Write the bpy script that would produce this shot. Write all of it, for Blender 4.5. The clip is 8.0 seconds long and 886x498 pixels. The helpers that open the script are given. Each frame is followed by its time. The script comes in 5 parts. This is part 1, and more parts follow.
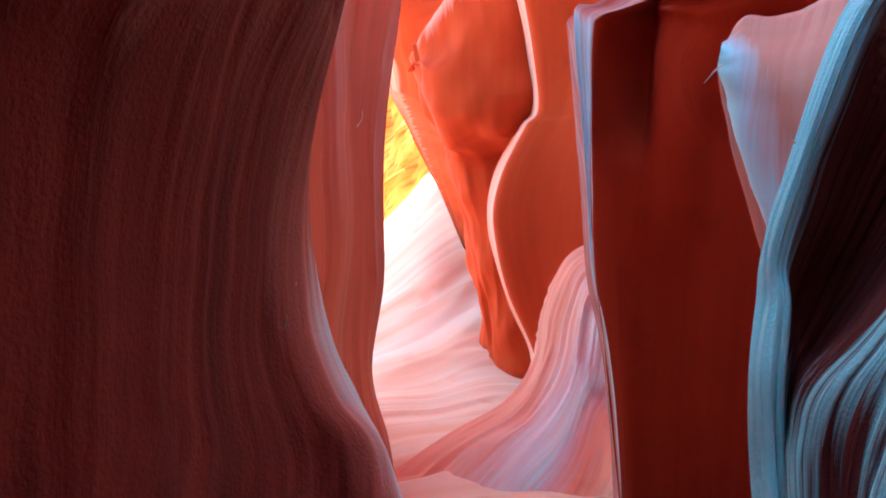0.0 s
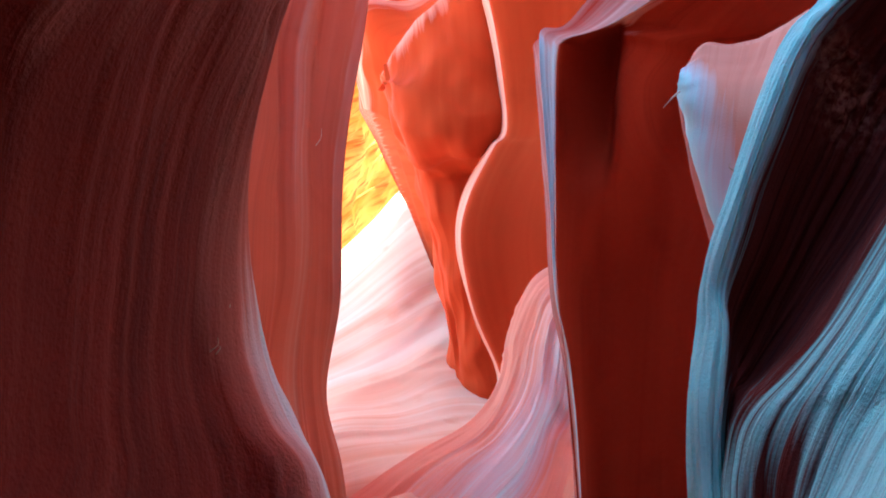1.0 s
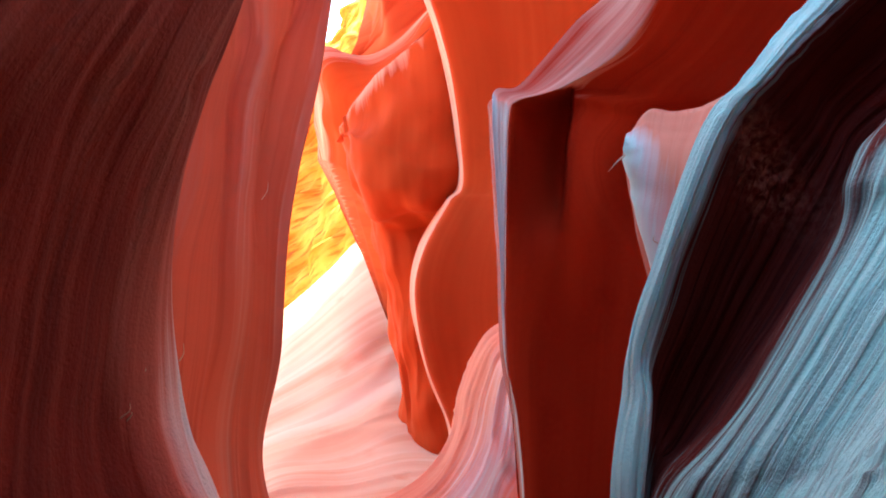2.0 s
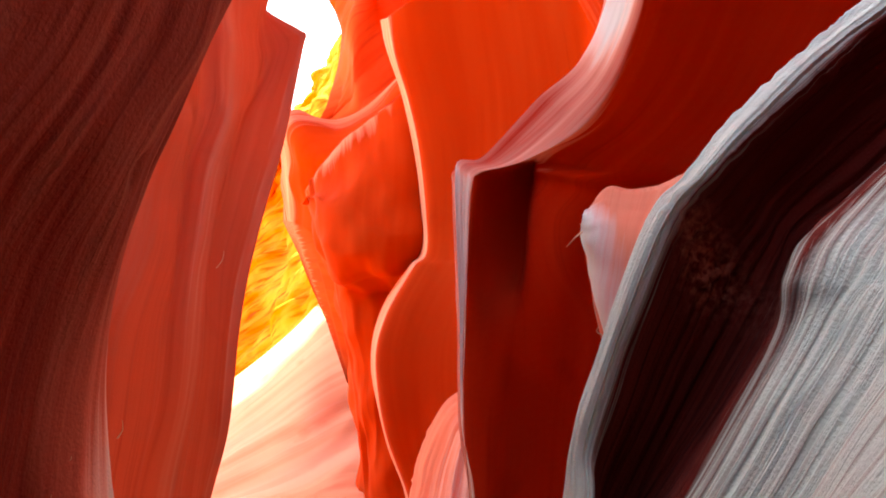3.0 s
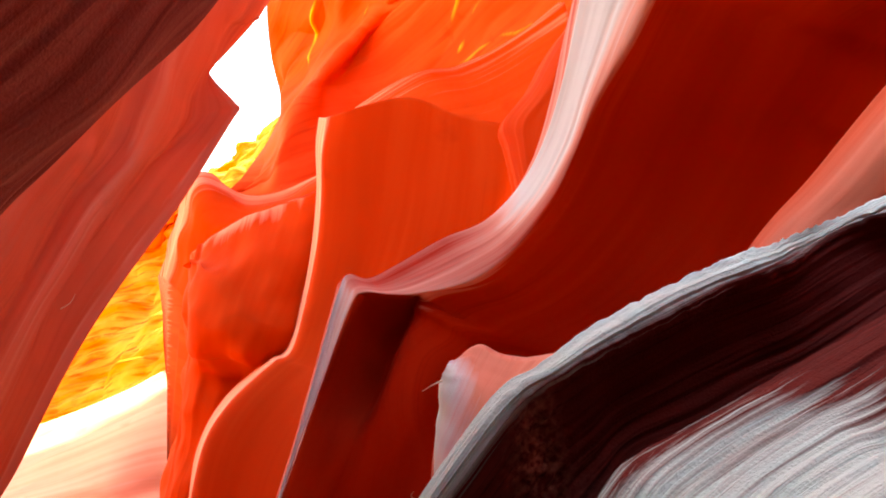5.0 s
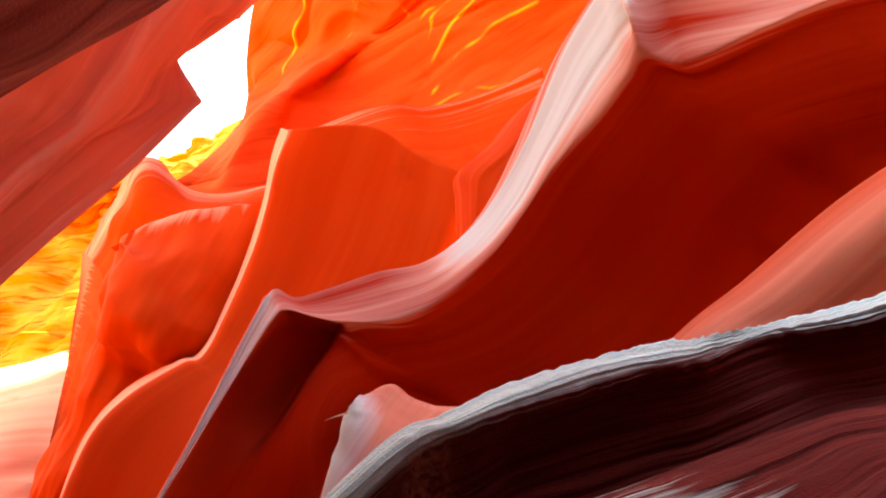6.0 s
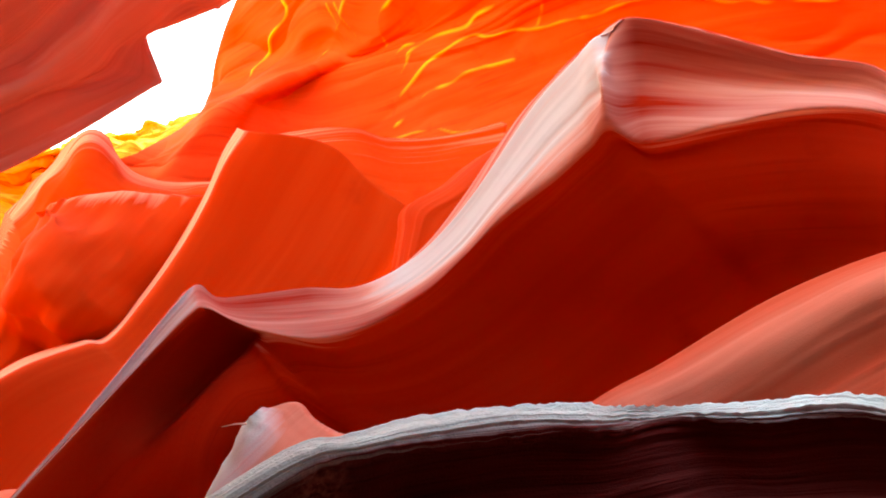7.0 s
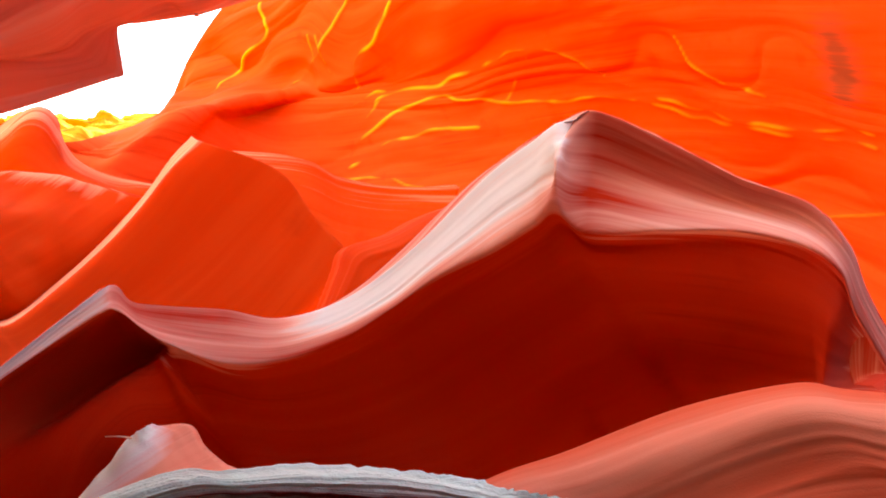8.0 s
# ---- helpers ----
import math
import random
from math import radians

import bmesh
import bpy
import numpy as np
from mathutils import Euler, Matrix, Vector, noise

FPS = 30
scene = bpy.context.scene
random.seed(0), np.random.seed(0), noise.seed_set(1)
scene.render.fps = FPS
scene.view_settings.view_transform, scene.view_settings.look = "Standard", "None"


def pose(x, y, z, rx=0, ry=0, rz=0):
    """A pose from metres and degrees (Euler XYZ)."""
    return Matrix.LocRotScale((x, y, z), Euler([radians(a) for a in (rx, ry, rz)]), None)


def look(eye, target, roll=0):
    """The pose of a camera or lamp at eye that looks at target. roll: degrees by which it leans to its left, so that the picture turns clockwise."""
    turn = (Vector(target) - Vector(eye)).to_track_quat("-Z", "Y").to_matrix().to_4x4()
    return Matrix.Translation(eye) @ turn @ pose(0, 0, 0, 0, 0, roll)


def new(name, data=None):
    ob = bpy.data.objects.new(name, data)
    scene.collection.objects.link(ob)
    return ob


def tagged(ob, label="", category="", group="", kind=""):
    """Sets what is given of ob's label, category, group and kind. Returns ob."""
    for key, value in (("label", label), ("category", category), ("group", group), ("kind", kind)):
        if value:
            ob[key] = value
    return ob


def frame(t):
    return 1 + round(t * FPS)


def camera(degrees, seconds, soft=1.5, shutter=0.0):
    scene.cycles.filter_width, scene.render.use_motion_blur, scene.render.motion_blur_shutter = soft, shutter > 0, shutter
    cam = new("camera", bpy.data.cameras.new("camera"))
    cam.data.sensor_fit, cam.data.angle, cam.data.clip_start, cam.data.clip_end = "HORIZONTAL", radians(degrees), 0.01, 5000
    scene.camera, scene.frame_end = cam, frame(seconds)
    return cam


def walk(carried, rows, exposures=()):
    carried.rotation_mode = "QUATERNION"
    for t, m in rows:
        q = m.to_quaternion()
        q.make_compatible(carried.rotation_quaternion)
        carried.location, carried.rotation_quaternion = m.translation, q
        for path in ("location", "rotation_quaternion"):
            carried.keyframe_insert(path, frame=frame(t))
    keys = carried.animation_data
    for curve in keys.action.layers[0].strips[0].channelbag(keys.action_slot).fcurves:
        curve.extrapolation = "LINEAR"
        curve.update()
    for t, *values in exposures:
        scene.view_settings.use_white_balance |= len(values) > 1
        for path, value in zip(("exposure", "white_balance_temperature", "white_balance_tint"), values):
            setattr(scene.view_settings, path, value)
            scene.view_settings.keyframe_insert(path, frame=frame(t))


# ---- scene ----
cam = camera(57.19, 8.0, soft=1.8)
PATH = [
    (0.0, look((-0.0878, -0.0167, 1.5859), (-0.3380, 3.9707, 1.3912), -1.472)),
    (0.5, look((-0.0583, -0.0090, 1.5838), (-0.2422, 3.9832, 1.4149), -0.910)),
    (1.0, look((-0.0294, -0.0026, 1.5919), (-0.1410, 3.9945, 1.4871), -0.685)),
    (1.5, look((0.0020, 0.0002, 1.6021), (-0.0033, 4.0002, 1.6135), 0.056)),
    (3.0, look((0.0680, 0.0007, 1.6671), (0.3161, 3.9671, 2.1219), 1.844)),
    (3.5, look((0.0827, -0.0033, 1.6846), (0.4190, 3.9310, 2.3232), 3.964)),
    (4.0, look((0.0920, 0.0009, 1.6936), (0.5782, 3.8832, 2.5250), 8.643)),
    (4.5, look((0.0967, -0.0079, 1.7037), (0.6868, 3.8243, 2.6867), 13.131)),
    (6.0, look((0.1273, 0.0145, 1.7238), (0.9733, 3.6671, 3.1176), 28.216)),
    (6.5, look((0.1458, 0.0388, 1.7163), (1.0828, 3.6044, 3.2681), 33.631)),
    (7.0, look((0.1516, 0.0633, 1.7097), (1.1196, 3.5508, 3.4127), 38.300)),
    (7.5, look((0.1521, 0.0701, 1.7082), (1.1263, 3.4787, 3.5609), 43.126)),
    (8.0, look((0.1644, 0.0747, 1.7334), (1.1193, 3.3653, 3.7974), 49.167)),
]

EXPOSURES = [(0.0, 3.0, 4150, -36), (1.7, 3.0, 4150, -36), (2.8, 2.9, 10000, 18), (8.0, 2.9, 10000, 18)]
walk(cam, PATH, EXPOSURES)

# ---- light: a clear sky over the slot, and the sun that comes in over its far end ----
SUN_ELEVATION, SUN_AZIMUTH = 62.5, 334.0   # azimuth clockwise from +y
world = bpy.data.worlds.new("sky")
scene.world = world
world.use_nodes = True
wn = world.node_tree.nodes
sky = wn.new("ShaderNodeTexSky")
sky.sky_type, sky.sun_disc = "NISHITA", False
sky.sun_elevation, sky.sun_rotation = radians(SUN_ELEVATION), radians(SUN_AZIMUTH)
wn["Background"].inputs["Strength"].default_value = 0.15
world.node_tree.links.new(sky.outputs[0], wn["Background"].inputs[0])
sun = new("sun", bpy.data.lights.new("sun", "SUN"))
sun.data.energy, sun.data.angle, sun.data.color = 4.8, radians(0.5), (1.0, 0.93, 0.82)
sun_from = Vector((math.sin(radians(SUN_AZIMUTH)) * math.cos(radians(SUN_ELEVATION)),
                   math.cos(radians(SUN_AZIMUTH)) * math.cos(radians(SUN_ELEVATION)),
                   math.sin(radians(SUN_ELEVATION))))
sun.matrix_world = look(sun_from * 60, (0, 0, 0))


# ---- materials ----
def sandstone(name, colour, dark, pale, stripe=(0.3, 9.0), bands=(0.12, 2.2), bump=0.25, rough=0.88, streaky=(0.45, 0.7), lit_or_stain=(0.66, 0.44, 0.38), fray=1.1, skylit_grey=None):
    """Wind- and water-cut sandstone: streaks along the flow of the surface (its UV, in metres), broad bands and fine grain."""
    m = bpy.data.materials.new(name)
    m.use_nodes = True
    n, l = m.node_tree.nodes, m.node_tree.links
    b = n["Principled BSDF"]
    b.inputs["Roughness"].default_value = rough
    b.inputs["Specular IOR Level"].default_value = 0.05
    co = n.new("ShaderNodeTexCoord")

    def flow(scale, detail, warp):
        mp = n.new("ShaderNodeMapping")
        mp.inputs["Scale"].default_value = (scale[0], scale[1], 1)
        l.new(co.outputs["UV"], mp.inputs["Vector"])
        t = n.new("ShaderNodeTexNoise")
        t.inputs["Scale"].default_value, t.inputs["Detail"].default_value = 1.0, detail
        t.inputs["Roughness"].default_value, t.inputs["Distortion"].default_value = 0.6, warp
        l.new(mp.outputs[0], t.inputs["Vector"])
        return t

    def ramp(src, a, c, clamped=True):
        r = n.new("ShaderNodeMapRange")
        r.clamp = clamped
        r.inputs["From Min"].default_value, r.inputs["From Max"].default_value = a, c
        l.new(src, r.inputs["Value"])
        return r.outputs[0]

    def mix(fac, one, two):
        x = n.new("ShaderNodeMix")
        x.data_type = "RGBA"
        l.new(fac, x.inputs["Factor"])
        for sock, v in ((x.inputs["A"], one), (x.inputs["B"], two)):
            if isinstance(v, tuple):
                sock.default_value = (*v, 1)
            else:
                l.new(v, sock)
        return x.outputs["Result"]

    fine, broad = flow(stripe, 5, 0.3), flow(bands, 3, 0.6)
    blotch = n.new("ShaderNodeTexNoise")
    blotch.inputs["Scale"].default_value, blotch.inputs["Detail"].default_value = 1.7, 4
    l.new(co.outputs["Object"], blotch.inputs["Vector"])
    grain = n.new("ShaderNodeTexNoise")
    grain.inputs["Scale"].default_value, grain.inputs["Detail"].default_value = 140, 3
    l.new(co.outputs["Object"], grain.inputs["Vector"])
    c = mix(ramp(broad.outputs[0], 0.40, 0.62), colour, pale)
    patch = n.new("ShaderNodeTexNoise")
    patch.inputs["Scale"].default_value, patch.inputs["Detail"].default_value = 0.8, 2
    l.new(co.outputs["Object"], patch.inputs["Vector"])
    where = n.new("ShaderNodeMath")
    where.operation = "MULTIPLY"
    l.new(ramp(fine.outputs[0], 0.50, 0.68), where.inputs[0])
    l.new(ramp(patch.outputs[0], *streaky), where.inputs[1])
    c = mix(where.outputs[0], c, dark)
    c = mix(ramp(blotch.outputs[0], 0.62, 0.85), c, dark)
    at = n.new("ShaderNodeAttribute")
    at.attribute_name = "lit_or_stained"
    lit_stain_fray = n.new("ShaderNodeMath")                     # skylight painted pale, and RED's dark stain, frayed into streaks along the flow
    lit_stain_fray.operation = "MULTIPLY_ADD"
    lit_stain_fray.inputs[1].default_value = fray
    l.new(ramp(fine.outputs[0], 0.5, 1.5, False), lit_stain_fray.inputs[0])
    l.new(at.outputs["Fac"], lit_stain_fray.inputs[2])
    c = mix(ramp(lit_stain_fray.outputs[0], 0.16, 0.72), c, lit_or_stain)
    if skylit_grey:                                          # painted skylight at its strongest, greyer still
        c = mix(ramp(lit_stain_fray.outputs[0], 0.58, 0.92), c, skylit_grey)
    # light on the thin ribs, painted as a gold colour
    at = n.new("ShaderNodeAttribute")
    at.attribute_name = "lit_rib"
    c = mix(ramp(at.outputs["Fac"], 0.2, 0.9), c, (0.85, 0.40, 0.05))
    at = n.new("ShaderNodeAttribute")
    at.attribute_name = "crumbled"
    lumps = n.new("ShaderNodeTexNoise")
    lumps.inputs["Scale"].default_value, lumps.inputs["Detail"].default_value = 55, 4
    l.new(co.outputs["Object"], lumps.inputs["Vector"])
    crumbs = n.new("ShaderNodeMath")
    crumbs.operation = "MULTIPLY"
    l.new(ramp(lumps.outputs[0], 0.38, 0.66), crumbs.inputs[0])
    l.new(at.outputs["Fac"], crumbs.inputs[1])
    c = mix(crumbs.outputs[0], c, (0.50, 0.20, 0.14))
    l.new(c, b.inputs["Base Color"])
    add = n.new("ShaderNodeMath")
    add.operation = "MULTIPLY_ADD"
    add.inputs[1].default_value = 0.25
    l.new(grain.outputs[0], add.inputs[0])
    l.new(fine.outputs[0], add.inputs[2])
    bp = n.new("ShaderNodeBump")
    bp.inputs["Strength"].default_value, bp.inputs["Distance"].default_value = bump, 0.02
    l.new(add.outputs[0], bp.inputs["Height"])
    l.new(bp.outputs[0], b.inputs["Normal"])
    return m


RED = sandstone("red_sandstone", (0.50, 0.057, 0.018), (0.40, 0.037, 0.012), (0.56, 0.080, 0.026), bump=0.12, lit_or_stain=(0.20, 0.055, 0.03))
# maroon stone, darkened in its colour for the shade of the near walls
SHADE_MAROON = sandstone("shaded_maroon_sandstone", (0.14, 0.013, 0.009), (0.045, 0.005, 0.004), (0.20, 0.026, 0.018), stripe=(0.6, 12.0), bands=(0.3, 4.0), bump=0.6, streaky=(0.2, 0.5), lit_or_stain=(0.50, 0.125, 0.090), skylit_grey=(0.60, 0.48, 0.47))
# darker copy of the red stone, with the fin's shade put into its colour
SHADE_RED = sandstone("shaded_red_sandstone", (0.31, 0.015, 0.004), (0.24, 0.010, 0.003), (0.35, 0.020, 0.006), stripe=(0.3, 8.0), bands=(0.12, 2.0), bump=0.14, streaky=(0.45, 0.75), lit_or_stain=(0.64, 0.34, 0.27), fray=1.0, skylit_grey=(0.51, 0.57, 0.57))
BRICK = sandstone("orange_sandstone", (0.39, 0.034, 0.006), (0.31, 0.024, 0.005), (0.43, 0.046, 0.009), bump=0.12, streaky=(0.5, 0.8), lit_or_stain=(0.70, 0.30, 0.20))
ROSE = sandstone("rose_sandstone", (0.48, 0.066, 0.030), (0.36, 0.040, 0.019), (0.53, 0.092, 0.048), stripe=(0.3, 12.0), bands=(0.12, 2.2), bump=0.2, streaky=(0.4, 0.7), lit_or_stain=(0.62, 0.22, 0.15), fray=0.5)
PALE = sandstone("pale_rose_sandstone", (0.66, 0.21, 0.13), (0.54, 0.14, 0.085), (0.69, 0.26, 0.17), stripe=(0.5, 14.0), bands=(0.2, 4.0), bump=0.25, streaky=(0.4, 0.7), lit_or_stain=(0.66, 0.60, 0.58), fray=0.9, skylit_grey=(0.62, 0.72, 0.63))
# shade put into the dark base, blue-grey skylight into the pale tone
GREY = sandstone("shaded_ledge_sandstone", (0.11, 0.016, 0.013), (0.045, 0.008, 0.008), (0.16, 0.030, 0.024), stripe=(1.1, 60.0), bands=(0.4, 8.0), bump=0.7, streaky=(0.3, 0.6), lit_or_stain=(0.55, 0.73, 0.68), fray=2.0)
# golden glow of sunlight put into the colour of the far wall
SUN_GOLD = sandstone("sun_gold_sandstone", (0.78, 0.22, 0.020), (0.50, 0.075, 0.006), (0.86, 0.36, 0.06), stripe=(1.2, 9.0), bands=(0.5, 1.4), bump=0.8, streaky=(0.15, 0.45))
SAND = sandstone("pale_pink_sandstone", (0.64, 0.31, 0.19), (0.58, 0.23, 0.13), (0.68, 0.40, 0.28), stripe=(0.06, 2.4), bands=(0.05, 1.0), streaky=(0.25, 0.55), lit_or_stain=(0.78, 0.62, 0.60))


# ---- lofted rock ----
def guide(*points):
    return np.array(points, float)


def spline(rows, steps):
    """Catmull-Rom through the first axis of rows, with steps samples in all."""
    n = len(rows)
    s = np.linspace(0, n - 1, steps)
    i = np.minimum(s.astype(int), n - 2)
    f = (s - i).reshape((-1,) + (1,) * (rows.ndim - 1))
    ext = np.concatenate([[2 * rows[0] - rows[1]], rows, [2 * rows[-1] - rows[-2]]])
    a, b, c, d = ext[i], ext[i + 1], ext[i + 2], ext[i + 3]
    return 0.5 * (2 * b + (c - a) * f + (2 * a - 5 * b + 4 * c - d) * f ** 2 + (3 * b - a - 3 * c + d) * f ** 3)


def across_guides(rows, steps):
    """Like spline, but the tangents heed how far apart the guides lie, so that close pairs make crisp edges and no loops."""
    n = len(rows)
    gap = np.sqrt(np.linalg.norm(np.diff(rows, axis=0), axis=2, keepdims=True) + 1e-4)
    slope = np.diff(rows, axis=0) / gap
    tangent = np.concatenate([slope[:1], (slope[:-1] * gap[1:] + slope[1:] * gap[:-1]) / (gap[1:] + gap[:-1]), slope[-1:]])
    s = np.linspace(0, n - 1, steps)
    i = np.minimum(s.astype(int), n - 2)
    f = (s - i)[:, None, None]
    a, b, h = rows[i], rows[i + 1], gap[i]
    return (a * (2 * f ** 3 - 3 * f ** 2 + 1) + tangent[i] * h * (f ** 3 - 2 * f ** 2 + f)
            + b * (3 * f ** 2 - 2 * f ** 3) + tangent[i + 1] * h * (f ** 3 - f ** 2))


TABLE = np.random.RandomState(7).permutation(256)


def value_noise(p):
    """Smooth noise of about -1 to 1 at the points p (n x 3)."""
    i = np.floor(p).astype(int)
    f = p - i
    f = f * f * f * (f * (6 * f - 15) + 10)
    out = 0
    for dx in (0, 1):
        for dy in (0, 1):
            for dz in (0, 1):
                h = TABLE[(TABLE[(TABLE[(i[:, 0] + dx) % 256] + i[:, 1] + dy) % 256] + i[:, 2] + dz) % 256] / 127.5 - 1
                w = np.abs(1 - dx - f[:, 0]) * np.abs(1 - dy - f[:, 1]) * np.abs(1 - dz - f[:, 2])
                out = out + h * w
    return out


def rock(name, guides, along, across, label="", category="rock wall", material=None, kind="structure",
         relief=(0.03, 1.2), groove=(0.01, 0.5, 6.0), flute=None, seed=0.0, ribs=(), rib=(0.1, 0.08), lit_or_stained=None, calmest=1.0, rough=None, dents=(), skew=0.0, patches=(), parts=(), follow=0.5, crumb=0.009, edges=0.0, still=0.0, down=False):
    """A closed loft through guides, which run the length of the rock. relief: height and frequency of the lumps;
    groove: depth, frequency along and across of the runnels that follow the guides; flute: the same once more, finer;
    ribs: lines on the surface along which a sharp rib of the height and width rib stands out, coloured gold as if lit;
    lit_or_stained: how far each guide takes the pale painted skylight, 0 to 1, or a row of such shares along each
    guide;
    follow: how strictly the streaks keep to the guides; crumb: height of the crumbly grain where rough;
    edges: how far outward-bent edges are painted pale as if lit; still: share of the length at whose start the relief
    dies out;
    down: streaks run across the guides;
    parts: name, first and last guide, first and last share of the length, label."""
    grid = across_guides(np.stack([spline(g, along) for g in guides + (guides[0],)]), across + 1)[:-1]
    du = np.gradient(grid, axis=1)
    dv = np.gradient(grid, axis=0)
    normal = np.cross(du, dv)
    normal /= np.linalg.norm(normal, axis=2, keepdims=True) + 1e-9
    lu = np.cumsum(np.linalg.norm(du, axis=2).mean(0))
    lv = np.cumsum(np.linalg.norm(dv, axis=2), axis=0)
    uu, vv = np.broadcast_to(lu, lv.shape), lv * (1 - follow) + lv.mean(1, keepdims=True) * follow
    vv = vv + skew * (uu - 0.05 * uu * uu)
    flat = grid.reshape(-1, 3)
    lump = value_noise(flat * relief[1] + seed) + 0.5 * value_noise(flat * relief[1] * 2.1 + 9 + seed)
    push = relief[0] * lump
    for g in (groove, flute):
        if g:
            q = np.stack([uu.ravel() * g[1], vv.ravel() * g[2] + 0.6 * value_noise(flat * 0.9 + seed), 0 * uu.ravel() + seed], 1)
            push += g[0] * (np.abs(value_noise(q)) * 2 - 0.7 + 0.5 * value_noise(q * 2.3 + 5))
    rows = np.arange(across)
    calm = np.clip(np.minimum(rows, across - 1 - rows) / 5.0, 0.15, 1)          # runnels die out on the crest line
    push = push * np.repeat(calm, along)
    if still:
        push = push * np.tile(np.clip(np.linspace(0, 1 / still, along), 0.05, 1), across)
    # share of skylight painted into the colour, guide by guide
    share = np.array(lit_or_stained or (0,) * len(guides), float)
    if share.ndim == 1:
        share = np.repeat(share[:, None], along, 1)
    else:
        share = np.stack([np.interp(np.linspace(0, len(s) - 1, along), range(len(s)), s) for s in share])
    lit_or_stain = spline(np.concatenate([share, share[:1]]), across + 1)[:-1]
    if lit_or_stained:
        amount = lit_or_stain.mean(1)
        push = push * np.repeat(np.clip(calmest + 0.8 * amount, calmest, 1), along)
    if rough:
        rows = np.clip(spline(np.array(rough + (rough[0],), float), across + 1)[:-1], 0, 1)
        push += crumb * (rows[:, None] * np.clip(np.linspace(-1.2, 2.4, along), 0.04, 1)).ravel() * (value_noise(flat * 34) + 0.6 * value_noise(flat * 75 + 4))
    inward = -1 if (normal.reshape(-1, 3) * (np.array((0.2, 0.0, 1.7)) - flat)).sum() > 0 else 1
    for place, radius, deep in dents:
        d = flat - np.array(place)
        d[:, 2] *= 0.4                                                     # pits drawn out upright
        push += inward * deep * np.exp(-(d * d).sum(1) / radius ** 2)
    # strength of the painted gold light along each rib
    lit_rib = np.zeros(len(flat))
    for line, strength in ribs:
        path = spline(line, 70)
        path = path + 0.07 * np.stack([value_noise(path * 2.2 + 10 * k) for k in range(3)], 1)
        near = np.full(len(flat), 9.0)
        for a, b in zip(path[:-1], path[1:]):
            k = np.clip(((flat - a) @ (b - a)) / ((b - a) @ (b - a) + 1e-9), 0, 1)
            near = np.minimum(near, np.linalg.norm(flat - a - k[:, None] * (b - a), axis=1))
        sign = 1 if (normal.reshape(-1, 3) * (np.array((0.2, 0.0, 1.7)) - flat)).sum() > 0 else -1
        strong = 0.85 + 0.4 * value_noise(flat * 0.7 + 3)
        lit_rib = np.maximum(lit_rib, strength * np.clip(strong, 0.3, 1) * np.exp(-(near / rib[1]) ** 1.5))
        push += sign * rib[0] * min(1, strength + 0.2) * np.exp(-near / rib[1]) * (0.7 + 0.3 * value_noise(flat * 2.0))
    spot = np.zeros(len(flat))
    for place, radius, amount in patches:                                      # crumbled or stained patches
        d = flat - np.array(place)
        spot += amount * np.exp(-(d * d).sum(1) / radius ** 2)
    if not ribs:
        push += 0.010 * np.clip(spot * 2, 0, 1) * (value_noise(flat * 45) + 0.6 * value_noise(flat * 90 + 4))
    verts = flat + normal.reshape(-1, 3) * push[:, None]
    # highlights painted on edges that bend outward
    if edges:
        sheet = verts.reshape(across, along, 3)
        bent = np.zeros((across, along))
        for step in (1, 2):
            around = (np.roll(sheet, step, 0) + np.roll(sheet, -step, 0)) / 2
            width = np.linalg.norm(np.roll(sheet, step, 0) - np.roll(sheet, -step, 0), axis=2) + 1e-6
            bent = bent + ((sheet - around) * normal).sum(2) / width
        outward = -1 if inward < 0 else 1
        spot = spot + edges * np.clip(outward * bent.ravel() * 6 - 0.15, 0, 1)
    idx = np.arange(across * along).reshape(across, along)
    ring = np.concatenate([idx, idx[:1]])
    faces = np.stack([ring[:-1, :-1], ring[:-1, 1:], ring[1:, 1:], ring[1:, :-1]], -1).reshape(-1, 4)
    caps = [idx[:, 0].tolist(), idx[:, -1][::-1].tolist()]
    pale = np.clip(lit_or_stain + (spot if ribs or edges else 0 * spot).reshape(across, along), -1, 1).ravel()
    flow = np.stack([vv.ravel(), uu.ravel()] if down else [uu.ravel(), vv.ravel()], 1)

    def mesh(title, polygons, used):
        me = bpy.data.meshes.new(title)
        me.from_pydata(verts[used].tolist(), [], polygons)
        me.polygons.foreach_set("use_smooth", [True] * len(me.polygons))
        uv = me.uv_layers.new(name="flow")
        vi = np.zeros(len(me.loops), int)
        me.loops.foreach_get("vertex_index", vi)
        uv.data.foreach_set("uv", flow[used][vi].ravel())
        me.attributes.new("lit_rib", "FLOAT", "POINT").data.foreach_set("value", lit_rib[used])
        me.attributes.new("lit_or_stained", "FLOAT", "POINT").data.foreach_set("value", pale[used])
        me.attributes.new("crumbled", "FLOAT", "POINT").data.foreach_set("value", np.clip(spot[used], 0, 1) * (not ribs and not edges))
        me.materials.append(material or RED)
        return me

    whole = mesh(name, faces.tolist() + caps, np.arange(len(verts)))
    if not parts:
        whole.validate()
        return tagged(new(name, whole), label, category, kind=kind)
    normals = np.zeros(len(verts) * 3, "f")
    whole.vertex_normals.foreach_get("vector", normals)
    normals = normals.reshape(-1, 3)
    bpy.data.meshes.remove(whole)
    thing = tagged(new(name), label, category, kind=kind)
    thing.location = (*verts.mean(0)[:2], verts[:, 2].min())
    row = np.repeat(np.arange(across) * len(guides) / across, along - 1)
    column = np.tile(np.arange(along - 1) / (along - 1), across)
    free = np.ones(len(faces), bool)
